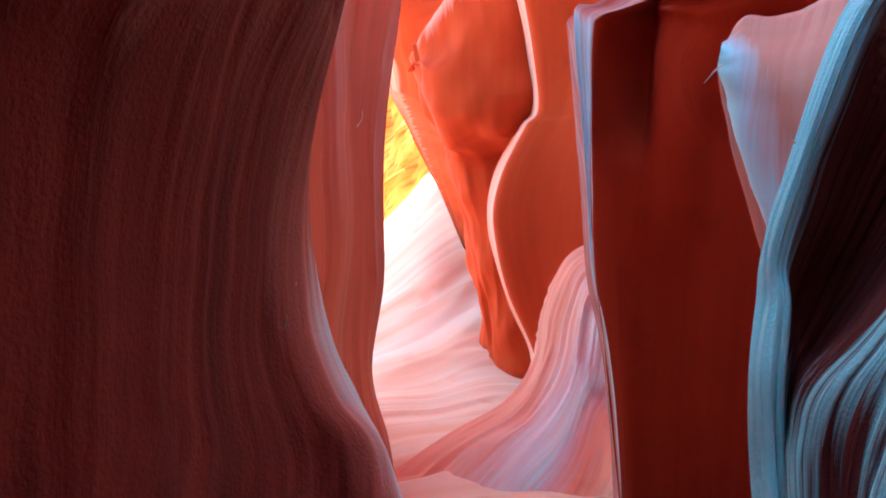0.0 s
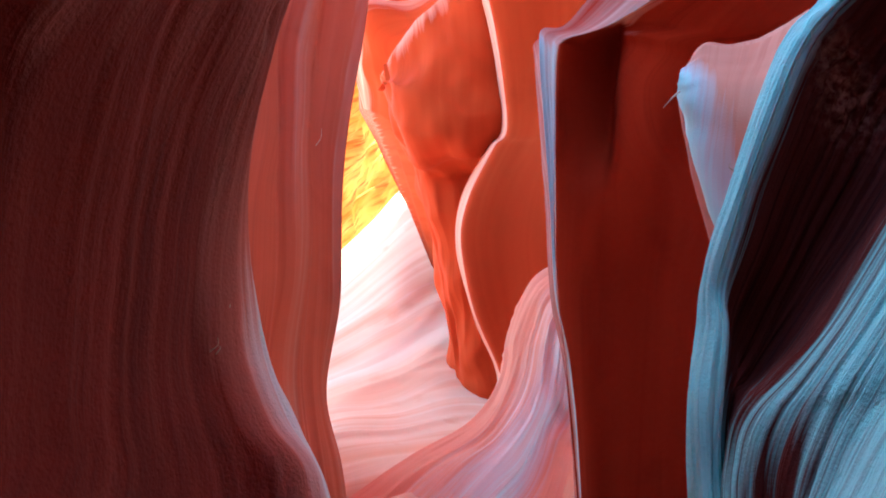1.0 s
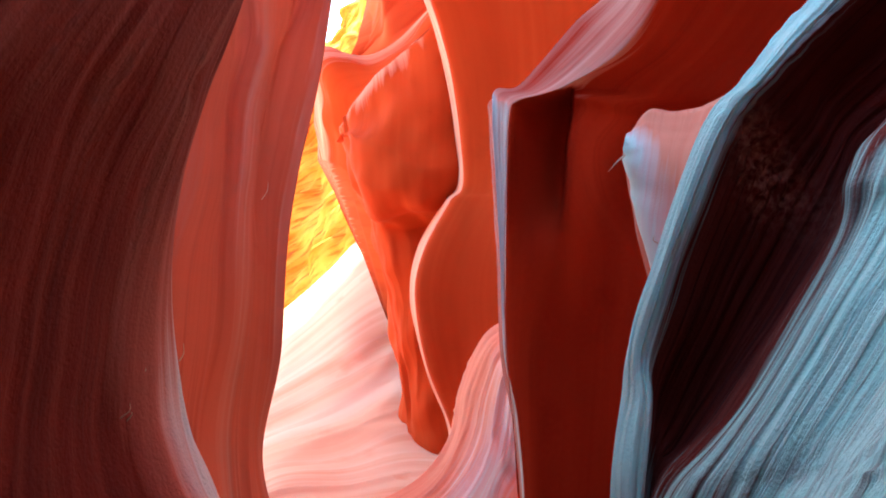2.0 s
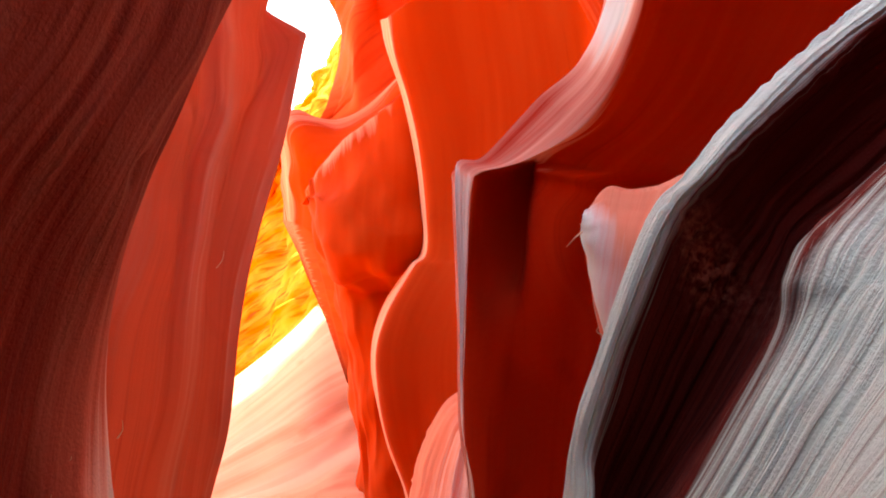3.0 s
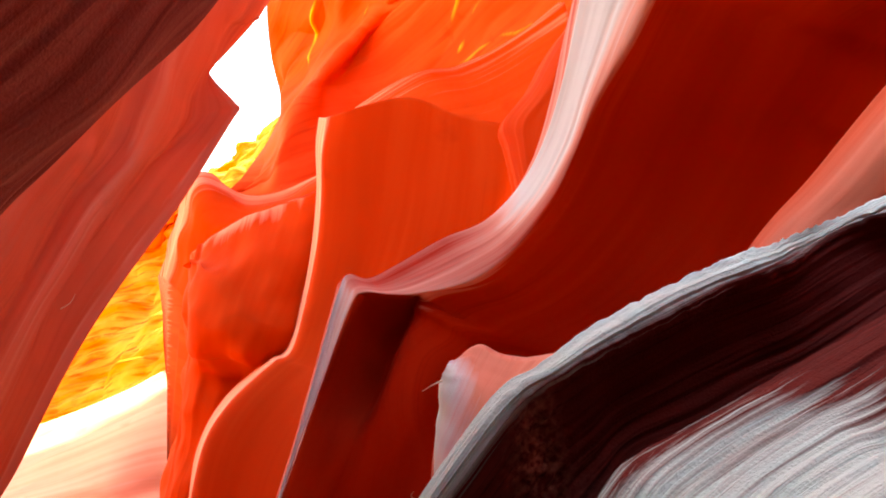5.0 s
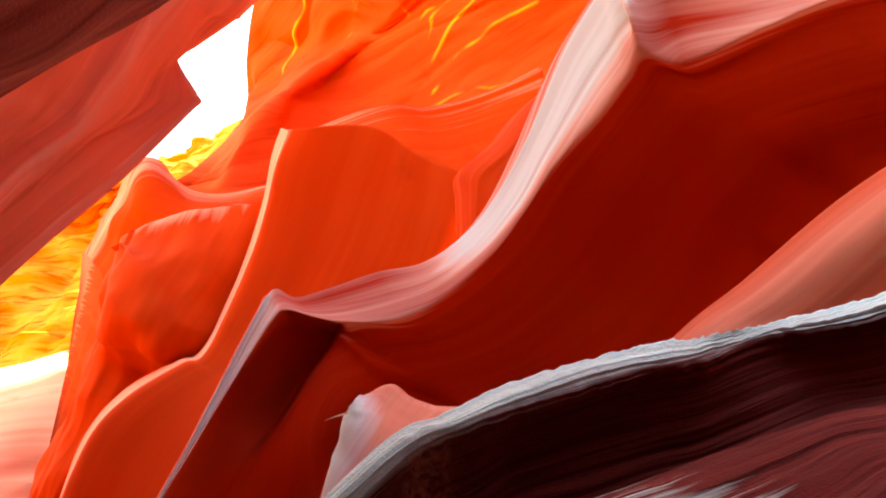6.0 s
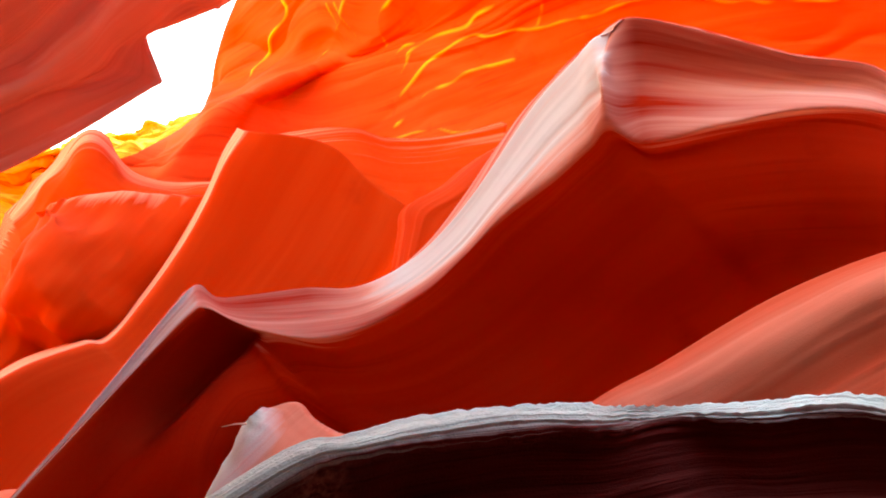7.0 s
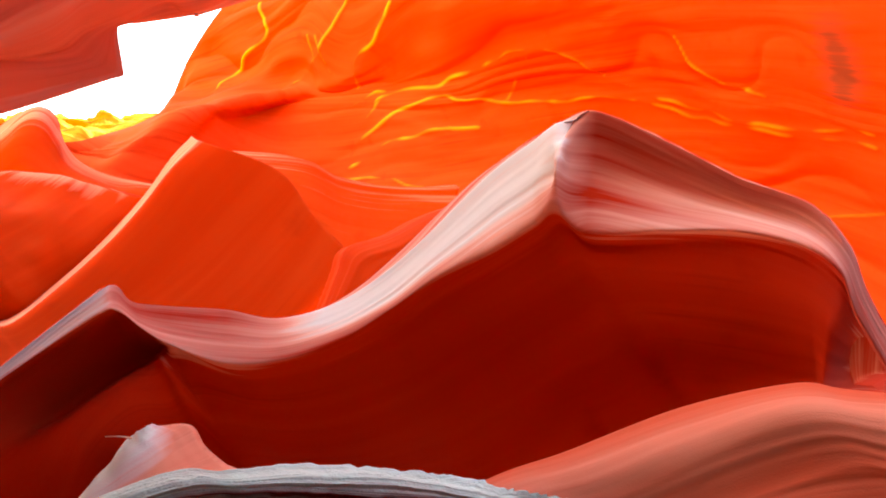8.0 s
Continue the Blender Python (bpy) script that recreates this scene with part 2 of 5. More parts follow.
    for k, (title, r0, r1, c0, c1, says) in enumerate(parts):
        mine = free & (row >= r0) & (row < r1) & (column >= c0) & (column <= c1)
        free &= ~mine
        used, where = np.unique(faces[mine], return_inverse=True)
        polygons = where.reshape(-1, 4).tolist()
        if k == len(parts) - 1:                                                # the last part closes both ends
            used = np.unique(np.concatenate([used, idx[:, 0], idx[:, -1]]))
            polygons = np.searchsorted(used, faces[mine]).tolist() + [np.searchsorted(used, cap).tolist() for cap in caps]
        me = mesh(title, polygons, used)
        me.normals_split_custom_set_from_vertices(normals[used].tolist())
        ob = tagged(new(title, me), says)
        ob.parent = thing
        ob.matrix_parent_inverse = Matrix.Translation(-thing.location)
    return thing


def upright(plan, low, high, lean=0.0, wander=0.25, seed=0):
    """Guides for a tall rock mass: one upright line over each corner of its plan."""
    rnd = random.Random(seed)
    heights = (low, low + 0.3 * (high - low), low + 0.55 * (high - low), low + 0.8 * (high - low), high)
    return tuple(guide(*[(x + lean * k + rnd.uniform(-wander, wander), y + rnd.uniform(-wander, wander), z) for k, z in enumerate(heights)])
                 for x, y in plan)


# ---- the slot's floor, and unseen closing walls added to shape its light ----
def ground_sheet():
    n, size = 121, 400.0
    s = np.linspace(-1, 1, n)
    s = np.sign(s) * np.abs(s) ** 2.5 * size
    x, y = np.meshgrid(s, s + 6)
    z = -2.6 + 0.25 * value_noise(np.stack([x.ravel() * 0.3, y.ravel() * 0.3, 0 * x.ravel()], 1)).reshape(n, n)
    near = np.exp(-((x - 0.3) / 2.2) ** 4 - ((y + 1.0) / 4.2) ** 4)
    z = z + near * 2.6
    idx = np.arange(n * n).reshape(n, n)
    me = bpy.data.meshes.new("ground")
    me.from_pydata(np.stack([x, y, z], -1).reshape(-1, 3).tolist(), [],
                   np.stack([idx[:-1, :-1], idx[:-1, 1:], idx[1:, 1:], idx[1:, :-1]], -1).reshape(-1, 4).tolist())
    me.polygons.foreach_set("use_smooth", [True] * len(me.polygons))
    uv = me.uv_layers.new(name="flow")
    vi = np.zeros(len(me.loops), int)
    me.loops.foreach_get("vertex_index", vi)
    uv.data.foreach_set("uv", np.stack([x.ravel()[vi], y.ravel()[vi]], 1).ravel())
    me.materials.append(SAND)
    return tagged(new("ground", me), "pale pink sand floor of the slot canyon", "ground", kind="structure")


ground_sheet()
# three unseen masses on the left, their heights set to let skylight in
rock("unseen_wall_left_upper", upright(((-1.1, 0.5), (-5.0, 0.8), (-8.0, -1.0), (-8.0, -6.0), (-1.4, -6.0), (-1.3, -1.5)), -3.0, 3.5, seed=3),
     50, 70, "unseen red sandstone wall added beside the slot to shape light", relief=(0.2, 0.5), groove=(0.03, 0.2, 1.5), material=SHADE_MAROON)
rock("unseen_wall_left_mid", upright(((-1.3, 1.2), (-1.6, 3.0), (-1.9, 4.8), (-4.0, 5.2), (-7.0, 5.0), (-7.0, 1.0), (-3.0, 0.9)), -3.0, 3.8, seed=6),
     40, 80, "second unseen sandstone wall added beside the slot to shape light", relief=(0.15, 0.5), groove=(0.03, 0.2, 1.5), material=SHADE_MAROON)
rock("unseen_wall_left_low", upright(((-1.9, 5.2), (-2.1, 7.0), (-2.6, 10.0), (-5.0, 10.5), (-7.0, 8.0), (-5.0, 5.3)), -3.0, 3.0, seed=4),
     40, 80, "low unseen sandstone shoulder added beside the slot to shape light", relief=(0.15, 0.5), groove=(0.03, 0.2, 1.5), material=RED)
# unseen roof, added to keep the sun off the near rock
rock("unseen_wall_roof", (guide((-4.6, 4.7, 13.6), (-4.8, 8.0, 13.7), (-5.4, 11.0, 13.8), (-6.9, 16.0, 14.6), (-7.8, 24.6, 17.5)),
     guide((1.2, 4.7, 13.4), (1.0, 8.0, 13.5), (0.5, 11.0, 13.6), (-1.0, 16.0, 14.4), (-2.0, 23.8, 17.3)),
     guide((9.0, 4.7, 13.2), (9.0, 8.0, 13.3), (9.0, 11.0, 13.4), (9.0, 17.0, 13.8), (9.0, 24.0, 17.0)),
     guide((9.0, 4.7, 17.0), (9.0, 8.0, 17.0), (9.0, 11.0, 17.0), (9.0, 17.0, 17.5), (9.0, 24.0, 19.5)),
     guide((-2.7, 4.7, 16.2), (-3.0, 8.0, 16.2), (-3.2, 11.0, 16.2), (-4.0, 15.0, 17.0), (-5.0, 23.0, 19.5))),
     60, 70, "unseen red sandstone roof added over the slot to block sun", relief=(0.2, 0.5), groove=(0.03, 0.2, 1.5), material=RED)
# unseen wall, added to shut out light from behind
rock("unseen_wall_rear", upright(((-2.0, -4.0), (0.1, -3.6), (0.9, -2.4), (1.2, -0.8), (2.6, 0.4), (3.6, 1.6), (4.9, 3.0), (7.5, 3.0), (8.0, -4.0), (2.0, -8.0), (-3.0, -8.0)), -3.0, 5.6, seed=5),
     50, 90, "unseen sandstone wall added to close the slot behind", relief=(0.2, 0.5), groove=(0.03, 0.2, 1.5), material=SHADE_MAROON)

# unseen brow, added to cut the skylight on the fin
rock("unseen_wall_brow", (guide((2.9, -1.0, 12.2), (3.0, 1.5, 12.2), (3.1, 4.9, 12.6)), guide((5.0, -1.0, 12.0), (5.0, 1.5, 12.0), (5.0, 4.9, 12.4)), guide((9.0, -1.0, 12.0), (9.0, 1.5, 12.0), (9.0, 4.9, 12.4)),
     guide((9.0, -1.0, 15.0), (9.0, 1.5, 15.0), (9.0, 4.9, 15.0)), guide((3.6, -1.0, 14.6), (3.6, 1.5, 14.6), (3.6, 4.9, 14.8))),
     30, 50, "unseen red sandstone brow added to cut skylight", relief=(0.1, 0.6), groove=(0.02, 0.3, 2.0))
# unseen bridge, added to darken the slot from behind
rock("unseen_wall_bridge", (guide((-8.0, -0.9, 5.0), (-3.0, -0.8, 4.7), (0.0, -0.9, 4.6), (3.0, -0.9, 4.8), (8.0, -1.0, 5.0)),
     guide((-8.0, -4.0, 4.8), (-3.0, -4.0, 4.6), (0.0, -4.0, 4.5), (3.0, -4.0, 4.6), (8.0, -4.0, 4.8)),
     guide((-8.0, -8.0, 5.0), (-3.0, -8.0, 5.0), (0.0, -8.0, 5.0), (3.0, -8.0, 5.0), (8.0, -8.0, 5.0)),
     guide((-8.0, -8.0, 6.4), (-3.0, -8.0, 6.4), (0.0, -8.0, 6.4), (3.0, -8.0, 6.4), (8.0, -8.0, 6.4)),
     guide((-8.0, -1.4, 6.2), (-3.0, -1.3, 6.2), (0.0, -1.4, 6.2), (3.0, -1.4, 6.2), (8.0, -1.4, 6.2))),
     60, 60, "unseen dark sandstone bridge added to darken the slot behind", relief=(0.1, 0.6), groove=(0.02, 0.3, 2.0), material=SHADE_MAROON)

# ---- walls of the slot ----
left_near_guides = (
    guide((-0.23, 1.45, 0.88), (-0.30, 1.54, 1.06), (-0.33, 1.56, 1.14), (-0.37, 1.56, 1.24), (-0.42, 1.57, 1.34), (-0.44, 1.56, 1.47), (-0.44, 1.52, 1.62), (-0.40, 1.44, 1.78), (-0.34, 1.37, 1.92), (-0.30, 1.35, 2.01), (-0.26, 1.39, 2.17), (-0.20, 1.38, 2.32), (-0.18, 1.46, 2.52), (-0.15, 1.57, 2.87)),
    guide((-0.20, 1.27, 0.89), (-0.28, 1.36, 1.12), (-0.31, 1.38, 1.19), (-0.37, 1.38, 1.26), (-0.42, 1.39, 1.37), (-0.43, 1.38, 1.49), (-0.41, 1.34, 1.63), (-0.36, 1.27, 1.77), (-0.30, 1.20, 1.89), (-0.26, 1.18, 1.97), (-0.22, 1.22, 2.11), (-0.20, 1.26, 2.30), (-0.18, 1.34, 2.50), (-0.15, 1.45, 2.85)),
    guide((-0.31, 1.15, 0.96), (-0.37, 1.23, 1.16), (-0.40, 1.23, 1.24), (-0.42, 1.22, 1.30), (-0.45, 1.22, 1.39), (-0.45, 1.20, 1.51), (-0.44, 1.18, 1.62), (-0.39, 1.14, 1.76), (-0.33, 1.10, 1.86), (-0.30, 1.07, 1.93), (-0.27, 1.09, 2.06), (-0.24, 1.12, 2.22), (-0.22, 1.18, 2.40), (-0.20, 1.28, 2.70)),
    guide((-0.42, 1.00, 1.04), (-0.45, 1.04, 1.23), (-0.46, 1.04, 1.29), (-0.47, 1.03, 1.35), (-0.48, 1.03, 1.43), (-0.48, 1.01, 1.52), (-0.47, 1.00, 1.62), (-0.43, 0.98, 1.73), (-0.39, 0.95, 1.83), (-0.36, 0.93, 1.89), (-0.33, 0.95, 2.00), (-0.30, 0.97, 2.13), (-0.28, 1.00, 2.30), (-0.26, 1.08, 2.60)),
    guide((-0.47, 0.78, 1.17), (-0.50, 0.79, 1.32), (-0.51, 0.80, 1.36), (-0.51, 0.80, 1.41), (-0.51, 0.79, 1.47), (-0.51, 0.78, 1.54), (-0.50, 0.78, 1.62), (-0.48, 0.77, 1.71), (-0.45, 0.75, 1.78), (-0.42, 0.74, 1.83), (-0.40, 0.75, 1.93), (-0.38, 0.76, 2.05), (-0.36, 0.78, 2.20), (-0.34, 0.84, 2.50)),
    guide((-0.67, 0.17, -0.22), (-0.60, 0.17, 0.76), (-0.60, 0.17, 1.04), (-0.61, 0.17, 1.18), (-0.62, 0.17, 1.32), (-0.63, 0.17, 1.46), (-0.64, 0.17, 1.60), (-0.66, 0.17, 1.77), (-0.67, 0.17, 1.95), (-0.68, 0.17, 2.09), (-0.69, 0.17, 2.30), (-0.68, 0.17, 2.51), (-0.67, 0.17, 2.72), (-0.65, 0.17, 3.00)),
    guide((-0.80, -0.98, -0.31), (-0.85, -0.98, 0.72), (-0.88, -0.98, 1.01), (-0.90, -0.98, 1.16), (-0.91, -0.98, 1.31), (-0.92, -0.98, 1.45), (-0.93, -0.98, 1.60), (-0.93, -0.98, 1.78), (-0.94, -0.98, 1.97), (-0.94, -0.98, 2.11), (-0.93, -0.98, 2.33), (-0.92, -0.98, 2.56), (-0.90, -0.98, 2.78), (-0.88, -0.98, 3.07)),
    guide((-0.71, -2.52, -0.49), (-0.85, -2.52, 0.63), (-0.87, -2.52, 0.96), (-0.88, -2.52, 1.12), (-0.88, -2.52, 1.28), (-0.88, -2.52, 1.44), (-0.87, -2.52, 1.60), (-0.86, -2.52, 1.79), (-0.84, -2.52, 2.00), (-0.82, -2.52, 2.16), (-0.79, -2.52, 2.41), (-0.75, -2.52, 2.65), (-0.72, -2.52, 2.89), (-0.69, -2.52, 3.21)),
    guide((-3.51, -2.52, -0.49), (-3.65, -2.52, 0.63), (-3.67, -2.52, 0.96), (-3.68, -2.52, 1.12), (-3.68, -2.52, 1.28), (-3.68, -2.52, 1.44), (-3.67, -2.52, 1.60), (-3.66, -2.52, 1.79), (-3.64, -2.52, 2.00), (-3.62, -2.52, 2.16), (-3.59, -2.52, 2.41), (-3.55, -2.52, 2.65), (-3.52, -2.52, 2.89), (-3.49, -2.52, 3.21)),
    guide((-3.55, 0.78, 1.03), (-3.58, 0.79, 1.18), (-3.59, 0.80, 1.22), (-3.59, 0.80, 1.27), (-3.59, 0.79, 1.33), (-3.59, 0.78, 1.40), (-3.58, 0.78, 1.48), (-3.56, 0.77, 1.57), (-3.53, 0.75, 1.64), (-3.50, 0.74, 1.69), (-3.38, 0.80, 1.79), (-3.36, 0.81, 1.90), (-3.47, 0.86, 1.94), (-3.61, 0.93, 2.29)),
    guide((-1.46, 1.76, 0.82), (-1.54, 1.85, 1.05), (-1.57, 1.87, 1.12), (-1.63, 1.87, 1.19), (-1.68, 1.88, 1.30), (-1.69, 1.87, 1.42), (-1.67, 1.83, 1.56), (-1.62, 1.76, 1.70), (-1.56, 1.69, 1.82), (-1.52, 1.67, 1.90), (-1.48, 1.71, 2.04), (-1.46, 1.75, 2.23), (-1.60, 1.91, 2.27), (-1.66, 1.97, 2.72)),
)
# skylight painted pale along the edge, and lighter tones higher up
rock("wall_left_near", left_near_guides, 220, 260, "maroon sandstone wall with steep streaked bedding, shade in its colour", material=SHADE_MAROON,
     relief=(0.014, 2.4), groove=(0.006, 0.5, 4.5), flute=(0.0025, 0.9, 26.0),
     lit_or_stained=((0.95,) * 5 + (0.85, 0.65, 0.45) + (0.35,) * 6, (0.7,) * 5 + (0.55, 0.42, 0.3) + (0.3,) * 6, (-0.1,) * 5 + (0.0, 0.05, 0.15, 0.22, 0.28) + (0.3,) * 4,
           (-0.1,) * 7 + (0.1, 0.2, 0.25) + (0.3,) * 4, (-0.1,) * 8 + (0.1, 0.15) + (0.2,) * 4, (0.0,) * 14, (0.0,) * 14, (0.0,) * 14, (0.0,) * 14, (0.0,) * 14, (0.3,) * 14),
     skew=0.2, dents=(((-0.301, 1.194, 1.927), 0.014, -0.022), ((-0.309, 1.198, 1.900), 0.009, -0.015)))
left_fold_guides = (
    guide((-0.40, 2.74, 0.26), (-0.46, 2.87, 0.59), (-0.49, 2.92, 0.75), (-0.57, 3.10, 0.97), (-0.53, 3.23, 1.32), (-0.55, 3.46, 1.71), (-0.57, 3.84, 2.10), (-0.57, 4.47, 2.66), (-0.59, 4.95, 3.06), (-0.60, 5.47, 3.65), (-0.60, 5.60, 3.80), (-0.66, 5.63, 3.85), (-0.92, 5.76, 4.04), (-0.88, 5.78, 4.18), (-0.77, 5.84, 4.61), (-0.76, 6.07, 4.94), (-0.47, 5.85, 6.57)),
    guide((-0.46, 2.67, 0.30), (-0.52, 2.79, 0.62), (-0.55, 2.83, 0.77), (-0.60, 2.94, 1.00), (-0.60, 3.05, 1.33), (-0.61, 3.20, 1.70), (-0.69, 3.50, 2.03), (-0.76, 4.15, 2.55), (-0.80, 4.62, 2.93), (-0.80, 4.99, 3.21), (-0.79, 5.35, 3.53), (-0.83, 5.41, 3.69), (-0.88, 5.47, 3.85), (-0.87, 5.52, 4.08), (-0.87, 5.57, 4.33), (-0.81, 5.59, 4.61), (-0.83, 5.58, 5.80)),
    guide((-0.50, 2.55, 0.35), (-0.57, 2.67, 0.67), (-0.62, 2.71, 0.81), (-0.66, 2.76, 1.04), (-0.64, 2.81, 1.36), (-0.63, 2.88, 1.69), (-0.67, 3.12, 1.98), (-0.76, 3.66, 2.42), (-0.78, 4.00, 2.73), (-0.82, 4.14, 2.91), (-0.86, 4.27, 3.10), (-0.89, 4.40, 3.31), (-0.93, 4.52, 3.51), (-0.97, 4.64, 3.74), (-1.01, 4.76, 3.98), (-1.11, 5.05, 4.49), (-1.35, 5.07, 5.45)),
    guide((-0.54, 2.31, 0.47), (-0.60, 2.41, 0.75), (-0.62, 2.45, 0.89), (-0.65, 2.49, 1.09), (-0.66, 2.65, 1.37), (-0.68, 2.80, 1.69), (-0.72, 3.06, 1.97), (-0.83, 3.56, 2.39), (-0.87, 3.93, 2.70), (-0.91, 4.07, 2.87), (-0.95, 4.19, 3.05), (-1.00, 4.32, 3.25), (-1.04, 4.44, 3.45), (-1.08, 4.55, 3.67), (-1.13, 4.67, 3.89), (-1.19, 4.72, 4.25), (-1.45, 4.75, 5.19)),
    guide((-0.57, 1.94, 0.65), (-0.63, 2.03, 0.89), (-0.66, 2.06, 1.00), (-0.69, 2.09, 1.17), (-0.72, 2.14, 1.42), (-0.75, 2.26, 1.67), (-0.76, 2.51, 1.89), (-0.81, 2.75, 2.19), (-0.85, 2.94, 2.40), (-0.90, 3.06, 2.53), (-0.94, 3.18, 2.67), (-0.98, 3.30, 2.82), (-1.02, 3.41, 2.99), (-1.06, 3.52, 3.16), (-1.10, 3.62, 3.34), (-1.18, 3.84, 3.68), (-1.53, 4.00, 4.63)),
    guide((-1.83, 2.36, 0.65), (-1.89, 2.45, 0.89), (-1.92, 2.48, 1.00), (-1.95, 2.51, 1.17), (-1.98, 2.56, 1.42), (-2.01, 2.68, 1.67), (-2.02, 2.93, 1.89), (-2.07, 3.17, 2.19), (-2.13, 3.41, 2.41), (-2.18, 3.67, 2.73), (-2.19, 3.73, 2.81), (-2.21, 3.77, 2.85), (-2.29, 3.94, 3.01), (-2.31, 3.98, 3.10), (-2.35, 4.08, 3.37), (-2.70, 4.83, 3.36), (-3.39, 4.79, 4.50)),
    guide((-2.08, 4.00, 0.19), (-2.14, 4.13, 0.52), (-2.17, 4.18, 0.68), (-2.25, 4.36, 0.90), (-2.21, 4.49, 1.25), (-2.23, 4.72, 1.64), (-2.25, 5.10, 2.03), (-2.25, 5.73, 2.59), (-2.27, 6.21, 2.99), (-2.28, 6.73, 3.58), (-2.28, 6.86, 3.73), (-2.34, 6.89, 3.78), (-2.60, 7.02, 3.97), (-2.56, 7.04, 4.11), (-2.45, 7.10, 4.54), (-2.44, 7.33, 4.87), (-2.15, 7.11, 6.50)),
)
# soft highlights painted along the ridges of the fold
rock("wall_left_fold", left_fold_guides, 220, 160, "smooth folded rose sandstone wall with a hooked nose", material=ROSE,
     relief=(0.02, 1.6), groove=(0.03, 0.16, 2.6), flute=(0.004, 0.5, 11.0), seed=2, follow=0.9, edges=0.2, lit_or_stained=(0.3, -0.1, 0.28, -0.1, 0.2, 0.0, 0.0))
back_wall_guides = (
    guide((-0.71, 15.70, 3.97), (-0.06, 15.19, 4.48), (0.62, 14.56, 5.17), (1.93, 13.72, 6.92), (3.39, 12.07, 8.20), (4.40, 9.80, 9.75), (5.60, 7.51, 10.33), (6.64, 5.61, 10.04), (7.00, 2.89, 8.17)),
    guide((-1.48, 15.40, 5.58), (-0.96, 15.07, 5.87), (-0.39, 14.65, 6.27), (1.02, 16.47, 8.91), (2.59, 14.23, 10.45), (3.75, 11.11, 11.86), (4.92, 8.14, 12.14), (5.87, 5.81, 11.40), (6.30, 2.98, 9.74)),
    guide((-1.31, 15.45, 6.20), (-1.00, 15.08, 6.65), (-0.77, 14.83, 7.32), (-0.19, 17.15, 10.14), (1.40, 14.60, 11.67), (2.79, 11.33, 12.94), (3.91, 7.93, 12.70), (4.77, 5.62, 12.07), (5.18, 2.83, 10.54)),
    guide((-1.56, 20.13, 9.83), (-1.16, 18.77, 10.23), (-0.74, 17.60, 10.77), (0.17, 15.69, 11.61), (1.00, 13.84, 12.28), (1.92, 10.80, 13.04), (3.14, 7.61, 12.81), (3.91, 5.30, 12.08), (4.46, 2.72, 10.94)),
    guide((-2.14, 19.44, 10.58), (-1.76, 18.22, 10.95), (-1.44, 17.07, 11.37), (-0.72, 15.12, 11.94), (-0.06, 13.01, 12.45), (0.93, 10.09, 13.03), (2.06, 6.96, 12.62), (2.83, 4.85, 11.99), (3.36, 2.40, 10.70)),
    guide((-2.66, 18.43, 11.54), (-2.43, 17.50, 11.81), (-2.26, 16.47, 12.19), (-1.65, 14.54, 12.62), (-0.93, 12.47, 13.02), (-0.04, 9.52, 13.18), (1.07, 6.43, 12.58), (1.87, 4.45, 11.90), (2.42, 2.10, 10.31)),
    guide((-3.08, 18.15, 13.22), (-2.85, 17.22, 13.49), (-2.68, 16.19, 13.87), (-2.07, 14.26, 14.30), (-1.35, 12.19, 14.70), (-0.46, 9.24, 14.86), (0.65, 6.15, 14.26), (1.45, 4.17, 13.58), (2.00, 1.82, 11.99)),
    guide((1.12, 20.95, 13.78), (1.35, 20.02, 14.05), (1.52, 18.99, 14.43), (2.13, 17.06, 14.86), (2.85, 14.99, 15.26), (3.74, 12.04, 15.42), (4.85, 8.95, 14.82), (5.65, 6.97, 14.14), (6.20, 4.62, 12.55)),
    guide((6.23, 21.76, 0.61), (5.61, 20.25, 3.09), (6.26, 19.23, 4.75), (7.53, 17.22, 6.22), (8.99, 15.57, 7.50), (10.00, 13.30, 9.05), (11.20, 11.01, 9.63), (12.24, 9.11, 9.34), (12.60, 6.39, 7.47)),
)
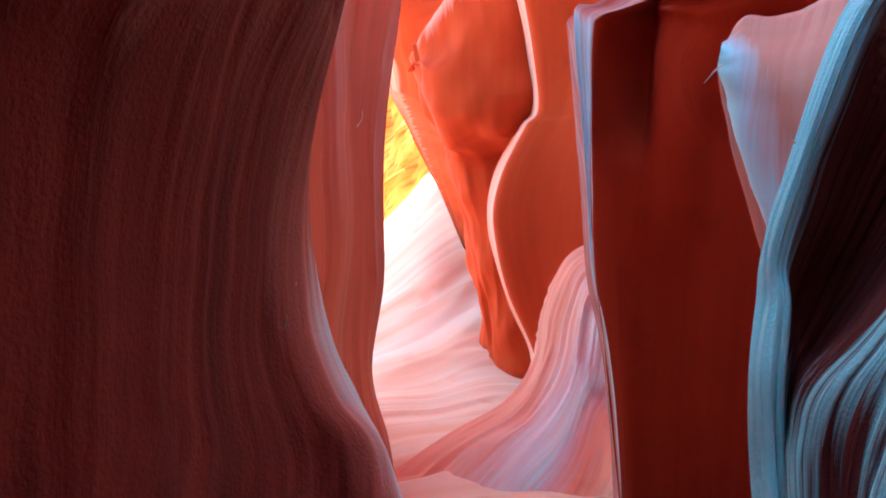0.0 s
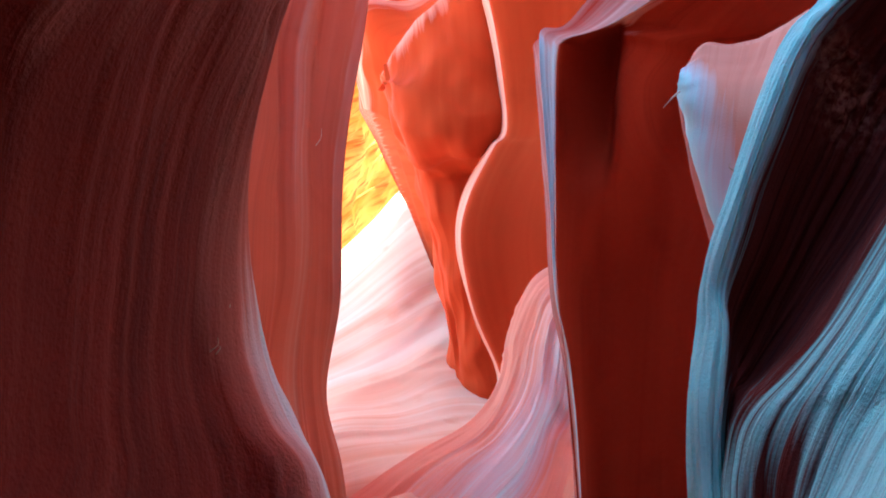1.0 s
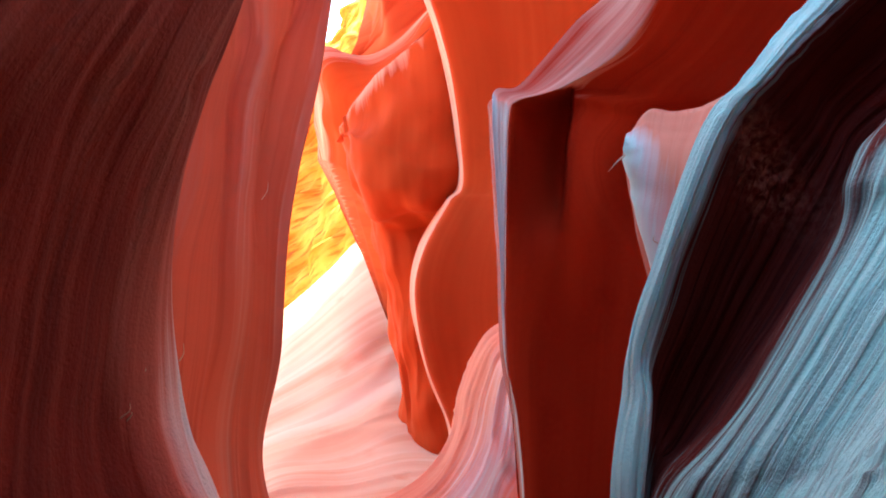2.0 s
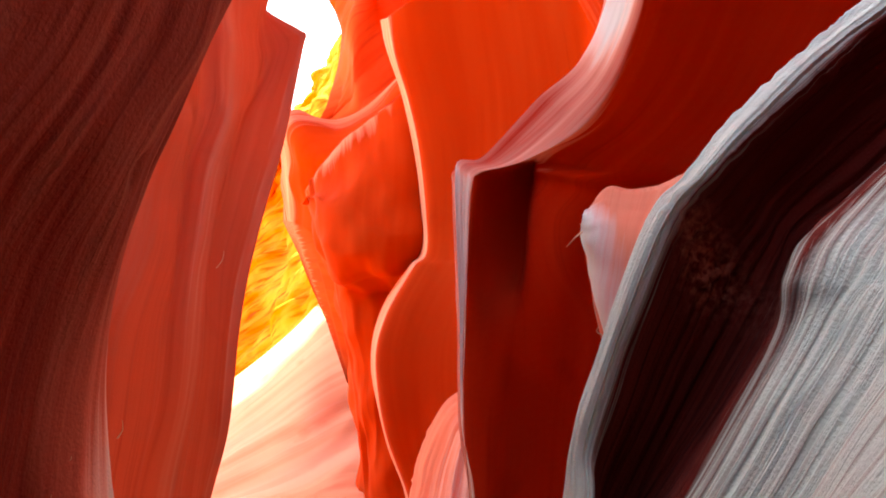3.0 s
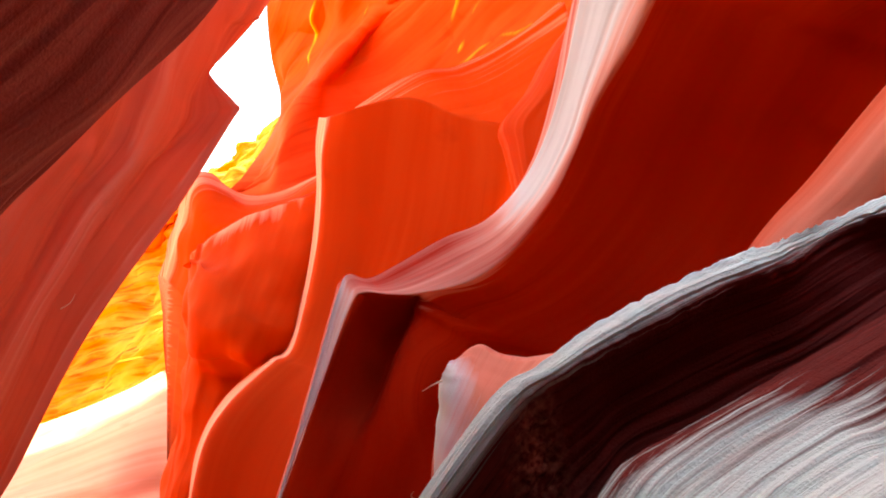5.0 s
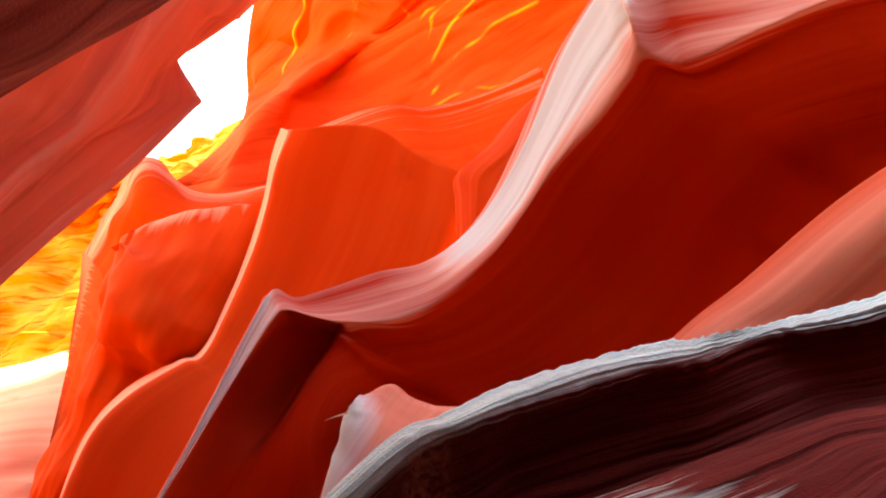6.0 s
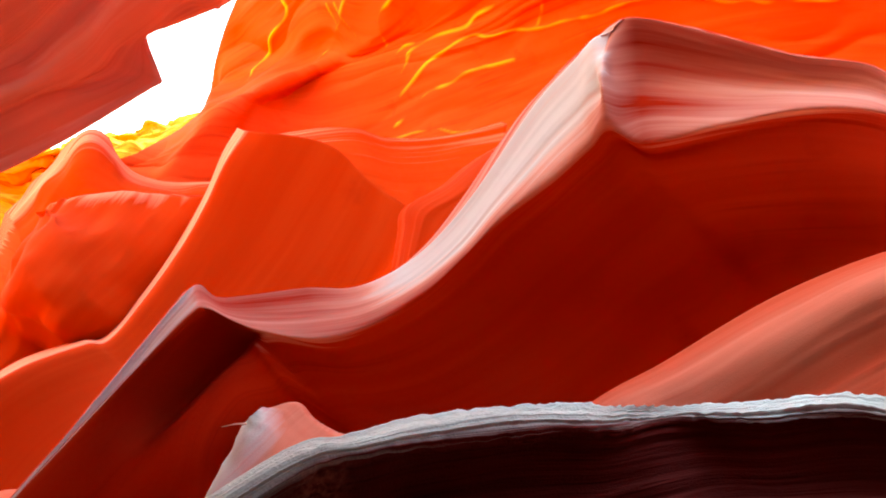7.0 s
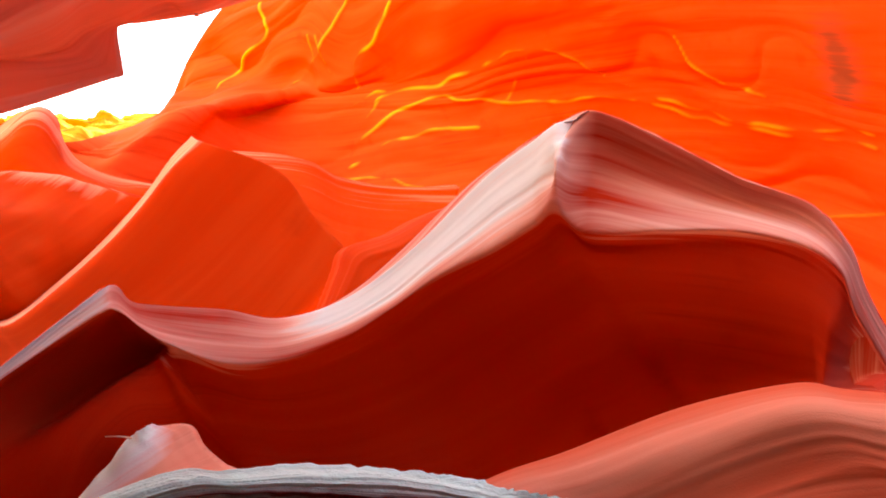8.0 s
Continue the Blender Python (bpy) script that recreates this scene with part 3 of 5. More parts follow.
lit_rib_lines = (
    guide((-2.34, 17.29, 11.81), (-1.65, 17.13, 11.45), (-1.36, 17.79, 10.99), (-1.18, 18.38, 10.68), (-0.92, 18.48, 10.19), (-0.71, 18.58, 9.50), (-0.58, 18.71, 8.99), (-0.64, 19.06, 8.44), (-1.01, 19.76, 8.31), (-1.33, 20.39, 8.01)),
    guide((-1.10, 14.70, 12.19), (-0.79, 15.28, 11.90), (-0.49, 15.97, 11.61), (-0.33, 16.40, 11.38), (-0.19, 16.84, 10.92), (-0.23, 17.04, 10.44), (-0.41, 17.68, 9.90), (-0.54, 18.21, 9.52), (-0.57, 18.53, 9.22)),
    guide((-0.57, 13.61, 12.39), (-0.16, 14.26, 12.13), (0.07, 15.03, 11.93), (0.49, 15.28, 11.71), (0.69, 15.44, 11.38), (0.92, 15.75, 10.77), (1.19, 15.98, 10.09)),
    guide((1.64, 15.56, 10.10), (1.31, 15.36, 10.92), (1.16, 15.00, 11.46), (1.04, 14.57, 11.93), (1.33, 13.53, 12.36), (1.38, 12.90, 12.57)),
    guide((1.64, 15.56, 10.10), (1.50, 15.22, 10.91), (1.50, 14.58, 11.60), (1.56, 13.68, 12.26), (2.34, 12.40, 12.68)),
    guide((1.67, 15.54, 10.07), (1.92, 14.99, 10.71), (1.98, 14.56, 11.19), (2.25, 13.67, 11.78), (2.54, 12.96, 12.11)),
    guide((1.74, 15.46, 10.09), (2.20, 14.85, 10.33), (2.56, 14.25, 10.55), (2.87, 13.66, 10.62)),
    guide((0.99, 16.27, 9.85), (0.94, 15.92, 10.51), (0.82, 15.61, 11.04), (0.86, 15.24, 11.47), (0.94, 14.68, 11.91)),
)
seam_lines = (
    guide((-0.88, 15.71, 11.76), (-0.11, 15.78, 11.66), (0.41, 15.75, 11.27), (0.76, 15.94, 10.66), (0.92, 16.27, 9.99)),
    guide((-1.00, 15.91, 11.72), (-0.03, 16.09, 11.46), (0.58, 15.92, 10.85), (0.95, 16.17, 10.12)),
    guide((1.38, 12.90, 12.57), (1.43, 12.31, 12.74), (1.52, 11.65, 12.90), (1.84, 10.94, 13.02), (2.53, 10.33, 13.09), (2.89, 9.88, 13.07)),
    guide((2.34, 12.40, 12.68), (2.77, 11.32, 12.95), (3.10, 10.08, 13.03), (3.62, 8.99, 12.84), (4.02, 7.99, 12.66), (4.46, 6.89, 12.45), (4.77, 5.67, 12.08)),
    guide((2.81, 9.94, 13.08), (3.22, 9.48, 13.00), (3.70, 8.43, 12.79), (4.09, 7.69, 12.63), (4.42, 6.62, 12.43), (4.57, 5.61, 12.13)),
    guide((2.41, 8.37, 12.92), (2.99, 8.21, 12.90), (3.45, 7.78, 12.81), (3.81, 7.15, 12.67)),
    guide((5.55, 6.89, 11.76), (5.59, 6.37, 11.75), (5.58, 5.83, 11.66)),
    guide((1.66, 11.44, 12.95), (1.91, 11.98, 12.87), (2.25, 12.47, 12.69)),
)
# ribs carry painted gold light, fainter along the seams
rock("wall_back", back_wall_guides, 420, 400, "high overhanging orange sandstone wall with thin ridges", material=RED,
     relief=(0.16, 0.5), groove=(0.10, 0.14, 0.7), flute=(0.03, 0.3, 2.4), seed=4, ribs=[(v, 1.0) for v in lit_rib_lines] + [(v, 0.65) for v in seam_lines], rib=(0.085, 0.046), still=0.05,
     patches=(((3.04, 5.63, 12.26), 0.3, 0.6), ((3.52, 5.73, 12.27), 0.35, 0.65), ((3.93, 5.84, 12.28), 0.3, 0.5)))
gold_wall_guides = (
    guide((-4.66, 18.86, -0.96), (-4.03, 18.98, 0.08), (-3.01, 18.93, 0.98), (-2.40, 18.61, 1.51), (-1.70, 17.97, 2.16), (-1.15, 17.29, 2.62), (-0.07, 16.16, 3.23)),
    guide((-4.98, 20.11, 1.95), (-4.28, 20.12, 2.23), (-3.14, 20.01, 2.92), (-2.40, 19.65, 3.45), (-1.79, 18.96, 3.91), (-1.22, 18.27, 4.08), (-0.07, 17.29, 4.31)),
    guide((-4.88, 20.89, 4.87), (-4.15, 20.86, 5.15), (-3.13, 20.81, 5.58), (-2.56, 20.33, 6.20), (-2.00, 19.72, 6.61), (-1.26, 18.89, 6.66), (-0.07, 17.52, 6.54)),
    guide((-3.65, 20.41, 4.94), (-3.15, 20.32, 5.89), (-2.90, 20.63, 6.61), (-2.66, 20.89, 7.46), (-2.11, 21.28, 8.33), (-1.69, 21.44, 9.32), (-0.19, 20.67, 10.32)),
    guide((-3.65, 23.91, 5.22), (-3.15, 23.82, 6.17), (-2.90, 24.13, 6.89), (-2.66, 24.39, 7.74), (-2.11, 24.78, 8.61), (-1.69, 24.94, 9.60), (-0.19, 24.17, 10.60)),
    guide((-4.66, 23.06, -1.38), (-4.03, 23.18, -0.34), (-3.01, 23.13, 0.56), (-2.40, 22.81, 1.09), (-1.70, 22.17, 1.74), (-1.15, 21.49, 2.20), (-0.07, 20.36, 2.81)),
)
rock("wall_gold", gold_wall_guides, 300, 240, "crumpled sandstone wall with the sun's golden glow in its colour", material=SUN_GOLD,
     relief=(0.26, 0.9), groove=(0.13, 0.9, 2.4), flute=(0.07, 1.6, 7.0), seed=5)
bowl_guides = (
    guide((-5.55, 16.44, -0.63), (-3.63, 17.08, 0.41), (-2.75, 17.28, 1.08), (-2.00, 17.38, 1.78), (-1.16, 17.43, 2.63), (0.16, 16.74, 3.06), (1.98, 17.16, 3.13)),
    guide((-5.08, 15.06, -0.97), (-3.32, 15.64, -0.30), (-2.49, 15.86, 0.33), (-1.59, 15.73, 1.00), (-0.72, 15.80, 1.55), (0.69, 15.38, 1.87), (2.51, 15.80, 1.94)),
    guide((-4.38, 12.99, -1.25), (-3.12, 13.40, -0.96), (-2.23, 13.64, -0.63), (-1.30, 13.81, -0.27), (-0.46, 14.48, 0.14), (0.97, 14.75, 0.32), (2.79, 15.17, 0.39)),
    guide((-3.81, 11.30, -1.50), (-2.87, 11.63, -1.27), (-2.03, 11.88, -0.96), (-1.14, 12.17, -0.81), (-0.36, 12.83, -0.58), (0.96, 13.22, -0.65), (2.78, 13.64, -0.58)),
    guide((-3.33, 9.48, -1.46), (-2.48, 9.78, -1.29), (-1.71, 10.06, -0.88), (-0.92, 10.58, -0.93), (-0.12, 11.34, -0.92), (0.93, 11.73, -0.96), (2.75, 12.15, -0.89)),
    guide((-2.94, 7.90, -1.45), (-2.30, 8.17, -1.27), (-1.46, 8.60, -1.00), (-0.66, 9.01, -0.93), (0.10, 10.00, -1.11), (1.20, 10.45, -1.34), (3.02, 10.87, -1.27)),
    guide((-2.43, 5.97, -1.12), (-1.96, 6.19, -1.00), (-1.18, 6.44, -0.88), (-0.40, 6.70, -0.84), (0.35, 7.66, -1.08), (1.17, 7.83, -1.20), (2.99, 8.25, -1.13)),
    guide((-1.71, 3.14, -0.59), (-1.34, 3.32, -0.60), (-0.69, 3.51, -0.60), (-0.09, 3.61, -0.54), (0.45, 3.95, -0.47), (1.09, 4.29, -0.50), (2.91, 4.71, -0.43)),
    guide((-1.71, 3.14, -1.29), (-1.34, 3.32, -1.30), (-0.69, 3.51, -1.30), (-0.09, 3.61, -1.24), (0.45, 3.95, -1.17), (1.09, 4.29, -1.20), (2.91, 4.71, -1.13)),
    guide((-2.94, 7.90, -2.71), (-2.30, 8.17, -2.53), (-1.46, 8.60, -2.26), (-0.66, 9.01, -2.19), (0.10, 10.00, -2.37), (1.20, 10.45, -2.60), (3.02, 10.87, -2.53)),
    guide((-3.81, 11.30, -3.04), (-2.87, 11.63, -2.81), (-2.03, 11.88, -2.50), (-1.14, 12.17, -2.35), (-0.36, 12.83, -2.12), (0.96, 13.22, -2.19), (2.78, 13.64, -2.12)),
    guide((-5.08, 15.06, -2.79), (-3.32, 15.64, -2.12), (-2.49, 15.86, -1.49), (-1.59, 15.73, -0.82), (-0.72, 15.80, -0.27), (0.69, 15.38, 0.05), (2.51, 15.80, 0.12)),
    guide((-5.55, 16.44, -1.89), (-3.63, 17.08, -0.85), (-2.75, 17.28, -0.18), (-2.00, 17.38, 0.52), (-1.16, 17.43, 1.37), (0.16, 16.74, 1.80), (1.98, 17.16, 1.87)),
)
rock("floor_bowl", bowl_guides, 140, 300, "pale pink sandstone floor swept into a bowl", category="ground", material=SAND,
     relief=(0.05, 0.4), groove=(0.05, 0.08, 0.9), flute=(0.016, 0.10, 2.6), seed=6)

# ---- the free-standing rock forms ----
wave_guides = (
    guide((0.69, 4.93, -1.90), (0.70, 5.28, -0.41), (0.66, 5.48, 0.63), (0.58, 5.58, 1.16), (0.55, 5.61, 1.78), (0.51, 5.59, 2.36), (0.48, 5.52, 2.78), (0.51, 5.60, 2.94), (0.67, 5.72, 2.99), (0.84, 5.74, 3.17), (1.09, 5.69, 3.46), (1.33, 5.58, 3.67), (1.45, 5.38, 3.93), (1.46, 5.10, 4.19), (1.38, 4.77, 4.53), (1.20, 4.27, 4.95), (1.12, 3.89, 5.10), (1.06, 3.59, 5.13), (1.12, 3.43, 5.27), (1.48, 3.06, 5.30), (1.73, 2.75, 5.25), (1.93, 2.42, 5.21), (2.14, 2.26, 5.11), (2.51, 2.34, 5.20), (3.06, 2.41, 5.34)),
    guide((0.70, 4.87, -1.87), (0.70, 5.24, -0.40), (0.66, 5.43, 0.64), (0.58, 5.52, 1.16), (0.57, 5.54, 1.78), (0.55, 5.49, 2.33), (0.53, 5.41, 2.73), (0.56, 5.47, 2.87), (0.74, 5.52, 2.92), (0.92, 5.50, 3.04), (1.18, 5.43, 3.28), (1.40, 5.31, 3.52), (1.50, 5.10, 3.80), (1.51, 4.85, 4.09), (1.44, 4.55, 4.39), (1.34, 4.10, 4.70), (1.27, 3.76, 4.83), (1.19, 3.41, 4.76), (1.41, 3.53, 5.10), (1.68, 3.14, 5.20), (1.87, 2.80, 5.22), (2.02, 2.44, 5.15), (2.17, 2.26, 5.03), (2.51, 2.33, 5.11), (3.06, 2.39, 5.25)),
    guide((0.72, 4.80, -1.84), (0.69, 5.21, -0.39), (0.63, 5.38, 0.65), (0.58, 5.46, 1.17), (0.57, 5.46, 1.77), (0.57, 5.39, 2.30), (0.57, 5.28, 2.69), (0.62, 5.34, 2.80), (0.81, 5.31, 2.85), (0.99, 5.27, 2.92), (1.27, 5.17, 3.10), (1.46, 5.04, 3.37), (1.55, 4.83, 3.68), (1.55, 4.61, 3.99), (1.50, 4.32, 4.24), (1.48, 3.94, 4.45), (1.44, 3.66, 4.59), (1.40, 3.46, 4.62), (1.59, 3.35, 4.66), (1.73, 2.95, 4.79), (1.86, 2.63, 4.90), (1.98, 2.32, 4.88), (2.14, 2.20, 4.87), (2.51, 2.32, 5.02), (3.06, 2.38, 5.15)),
    guide((0.79, 5.12, -2.08), (0.76, 5.52, -0.51), (0.68, 5.65, 0.60), (0.63, 5.70, 1.15), (0.62, 5.68, 1.78), (0.63, 5.61, 2.33), (0.63, 5.48, 2.74), (0.68, 5.49, 2.83), (0.86, 5.37, 2.87), (1.00, 5.29, 2.92), (1.32, 5.20, 3.11), (1.50, 5.07, 3.38), (1.60, 4.85, 3.68), (1.60, 4.63, 4.00), (1.55, 4.35, 4.25), (1.53, 3.96, 4.46), (1.49, 3.69, 4.61), (1.45, 3.49, 4.64), (1.64, 3.38, 4.68), (1.77, 2.98, 4.81), (1.91, 2.65, 4.93), (2.02, 2.35, 4.91), (2.18, 2.23, 4.90), (2.72, 2.51, 5.29), (3.62, 2.82, 5.82)),
    guide((0.99, 5.69, -2.31), (0.95, 5.99, -0.58), (0.90, 5.98, 0.62), (0.89, 5.96, 1.17), (0.87, 5.65, 1.84), (1.00, 5.83, 2.22), (1.03, 5.82, 2.58), (1.05, 5.72, 2.82), (1.05, 5.66, 2.92), (1.01, 5.31, 2.93), (1.37, 5.23, 3.12), (1.55, 5.10, 3.39), (1.65, 4.88, 3.69), (1.66, 4.66, 4.01), (1.61, 4.38, 4.26), (1.59, 3.99, 4.48), (1.55, 3.72, 4.63), (1.52, 3.52, 4.67), (1.70, 3.41, 4.71), (1.83, 3.01, 4.84), (1.96, 2.68, 4.96), (2.07, 2.39, 4.94), (2.22, 2.26, 4.93), (2.76, 2.54, 5.33), (3.66, 2.85, 5.86)),
    guide((1.13, 5.73, -2.15), (1.13, 6.01, -0.47), (1.13, 6.01, 0.70), (1.09, 5.91, 1.21), (1.00, 5.64, 1.80), (1.00, 5.48, 2.20), (1.01, 5.42, 2.54), (1.04, 5.43, 2.77), (1.03, 5.37, 2.85), (1.11, 5.42, 2.95), (1.46, 5.30, 3.14), (1.64, 5.16, 3.41), (1.73, 4.94, 3.71), (1.75, 4.72, 4.03), (1.70, 4.43, 4.28), (1.69, 4.04, 4.50), (1.64, 3.76, 4.65), (1.60, 3.53, 4.67), (1.77, 3.41, 4.71), (1.89, 3.02, 4.85), (2.02, 2.70, 4.97), (2.13, 2.41, 4.95), (2.27, 2.29, 4.95), (2.80, 2.57, 5.35), (3.69, 2.88, 5.89)),
    guide((1.43, 5.98, -1.98), (1.47, 6.07, -0.29), (1.52, 5.98, 0.85), (1.53, 5.92, 1.32), (1.56, 5.82, 1.79), (1.58, 5.78, 2.18), (1.63, 5.71, 2.47), (1.72, 5.73, 2.69), (1.75, 5.63, 2.81), (1.77, 5.50, 2.93), (2.03, 5.38, 3.15), (2.17, 5.21, 3.41), (2.26, 4.99, 3.69), (2.32, 4.79, 3.99), (2.30, 4.52, 4.24), (2.31, 4.17, 4.50), (2.28, 3.89, 4.67), (2.25, 3.67, 4.75), (2.37, 3.54, 4.84), (2.44, 3.19, 4.99), (2.52, 2.91, 5.10), (2.60, 2.68, 5.13), (2.69, 2.58, 5.14), (3.17, 2.83, 5.55), (3.97, 3.12, 6.17)),
    guide((1.68, 5.66, -1.42), (1.81, 5.67, 0.09), (1.96, 5.56, 1.12), (2.06, 5.56, 1.48), (2.14, 5.46, 1.80), (2.22, 5.35, 2.04), (2.30, 5.31, 2.22), (2.52, 5.57, 2.44), (2.60, 5.50, 2.65), (2.66, 5.36, 2.84), (2.79, 5.24, 3.09), (2.87, 5.04, 3.33), (2.95, 4.83, 3.56), (3.06, 4.66, 3.81), (3.09, 4.43, 4.05), (3.12, 4.15, 4.35), (3.13, 3.90, 4.55), (3.10, 3.69, 4.71), (3.13, 3.54, 4.86), (3.13, 3.28, 5.01), (3.13, 3.06, 5.11), (3.16, 2.92, 5.20), (3.17, 2.87, 5.23), (3.56, 3.08, 5.67), (4.24, 3.35, 6.40)),
    guide((2.13, 6.97, -1.80), (2.30, 6.99, -0.07), (2.48, 6.88, 1.12), (2.60, 6.87, 1.56), (2.69, 6.75, 1.93), (2.79, 6.63, 2.21), (2.89, 6.57, 2.43), (3.13, 6.85, 2.69), (2.89, 6.04, 2.80), (2.95, 5.90, 3.00), (3.09, 5.77, 3.27), (3.18, 5.57, 3.53), (3.27, 5.35, 3.77), (3.38, 5.17, 4.04), (3.42, 4.93, 4.30), (3.46, 4.63, 4.61), (3.47, 4.37, 4.84), (3.45, 4.16, 5.00), (3.48, 3.99, 5.17), (3.48, 3.73, 5.33), (3.48, 3.49, 5.44), (3.51, 3.35, 5.53), (3.52, 3.29, 5.57), (3.91, 3.49, 6.01), (4.57, 3.74, 6.72)),
    guide((0.98, 6.41, -2.72), (0.99, 6.81, -0.95), (0.96, 7.05, 0.29), (0.86, 7.17, 0.94), (0.82, 7.22, 1.70), (0.77, 7.18, 2.42), (0.73, 7.10, 2.93), (0.75, 7.18, 3.13), (0.85, 6.41, 3.00), (1.03, 6.41, 3.19), (1.29, 6.36, 3.50), (1.50, 6.24, 3.72), (1.62, 6.03, 4.01), (1.64, 5.74, 4.29), (1.55, 5.41, 4.67), (1.37, 4.89, 5.13), (1.29, 4.50, 5.32), (1.24, 4.20, 5.36), (1.30, 4.02, 5.52), (1.70, 3.62, 5.57), (1.98, 3.30, 5.53), (2.21, 2.95, 5.50), (2.45, 2.77, 5.39), (2.83, 2.84, 5.46), (3.39, 2.89, 5.57)),
    guide((0.73, 5.12, -2.01), (0.74, 5.48, -0.49), (0.70, 5.68, 0.57), (0.61, 5.78, 1.11), (0.59, 5.82, 1.76), (0.55, 5.80, 2.36), (0.52, 5.73, 2.79), (0.54, 5.81, 2.96), (0.71, 5.93, 3.01), (0.89, 5.94, 3.20), (1.14, 5.89, 3.50), (1.38, 5.77, 3.71), (1.50, 5.56, 3.99), (1.51, 5.28, 4.26), (1.43, 4.94, 4.61), (1.24, 4.43, 5.05), (1.16, 4.04, 5.21), (1.11, 3.74, 5.24), (1.17, 3.57, 5.40), (1.54, 3.18, 5.43), (1.80, 2.87, 5.38), (2.02, 2.53, 5.34), (2.24, 2.36, 5.24), (2.62, 2.44, 5.32), (3.18, 2.50, 5.46)),
)
# crest painted pale with skylight; the face's shade is in its dark red
rock("rock_fin", wave_guides, 460, 260, "dark red sandstone fin with a pale wave-like crest", category="rock fin", material=SHADE_RED, kind="thing",
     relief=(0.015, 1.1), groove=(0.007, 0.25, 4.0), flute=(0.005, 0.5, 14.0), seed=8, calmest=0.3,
     lit_or_stained=((0.6, 0.9, 1.0, 1.0, 1.0, 1.0, 0.9, 0.5, 0.25, 0.2, 0.25, 0.5, 1.0, 1.0, 1.0, 1.0, 1.0, 0.9, 0.3, 0.3, 0.35, 0.35, 0.35, 0.3, 0.3),
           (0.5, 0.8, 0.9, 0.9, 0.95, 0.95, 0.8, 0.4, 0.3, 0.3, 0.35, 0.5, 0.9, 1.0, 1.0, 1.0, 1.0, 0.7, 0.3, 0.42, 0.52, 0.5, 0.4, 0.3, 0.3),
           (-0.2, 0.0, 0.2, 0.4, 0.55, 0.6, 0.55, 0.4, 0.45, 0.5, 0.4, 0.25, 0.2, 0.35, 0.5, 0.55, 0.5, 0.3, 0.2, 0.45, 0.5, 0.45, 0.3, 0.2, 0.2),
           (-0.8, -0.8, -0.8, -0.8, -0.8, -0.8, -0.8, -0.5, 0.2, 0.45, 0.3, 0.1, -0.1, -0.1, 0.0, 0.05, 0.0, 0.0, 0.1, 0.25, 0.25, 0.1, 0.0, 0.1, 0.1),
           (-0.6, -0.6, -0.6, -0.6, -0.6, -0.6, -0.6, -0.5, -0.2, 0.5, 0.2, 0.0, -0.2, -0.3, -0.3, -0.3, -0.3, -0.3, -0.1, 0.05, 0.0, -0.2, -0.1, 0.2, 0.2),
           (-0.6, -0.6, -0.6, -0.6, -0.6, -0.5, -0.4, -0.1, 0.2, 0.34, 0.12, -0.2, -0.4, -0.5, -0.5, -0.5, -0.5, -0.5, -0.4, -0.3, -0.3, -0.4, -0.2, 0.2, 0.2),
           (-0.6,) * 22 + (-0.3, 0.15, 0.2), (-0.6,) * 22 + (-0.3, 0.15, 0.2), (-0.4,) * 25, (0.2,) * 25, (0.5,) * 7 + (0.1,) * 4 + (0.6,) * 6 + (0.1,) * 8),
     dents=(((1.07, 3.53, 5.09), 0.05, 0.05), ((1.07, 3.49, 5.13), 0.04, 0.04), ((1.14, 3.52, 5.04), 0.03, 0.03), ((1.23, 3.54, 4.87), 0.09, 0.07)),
     parts=(("crest", 0, 2.4, 0, 1, "sandstone crest coloured pale as by skylight"), ("face", 2.4, 7.5, 0, 1, "overhanging red face with shade in its colour"), ("back", 0, 99, 0, 1, "")))
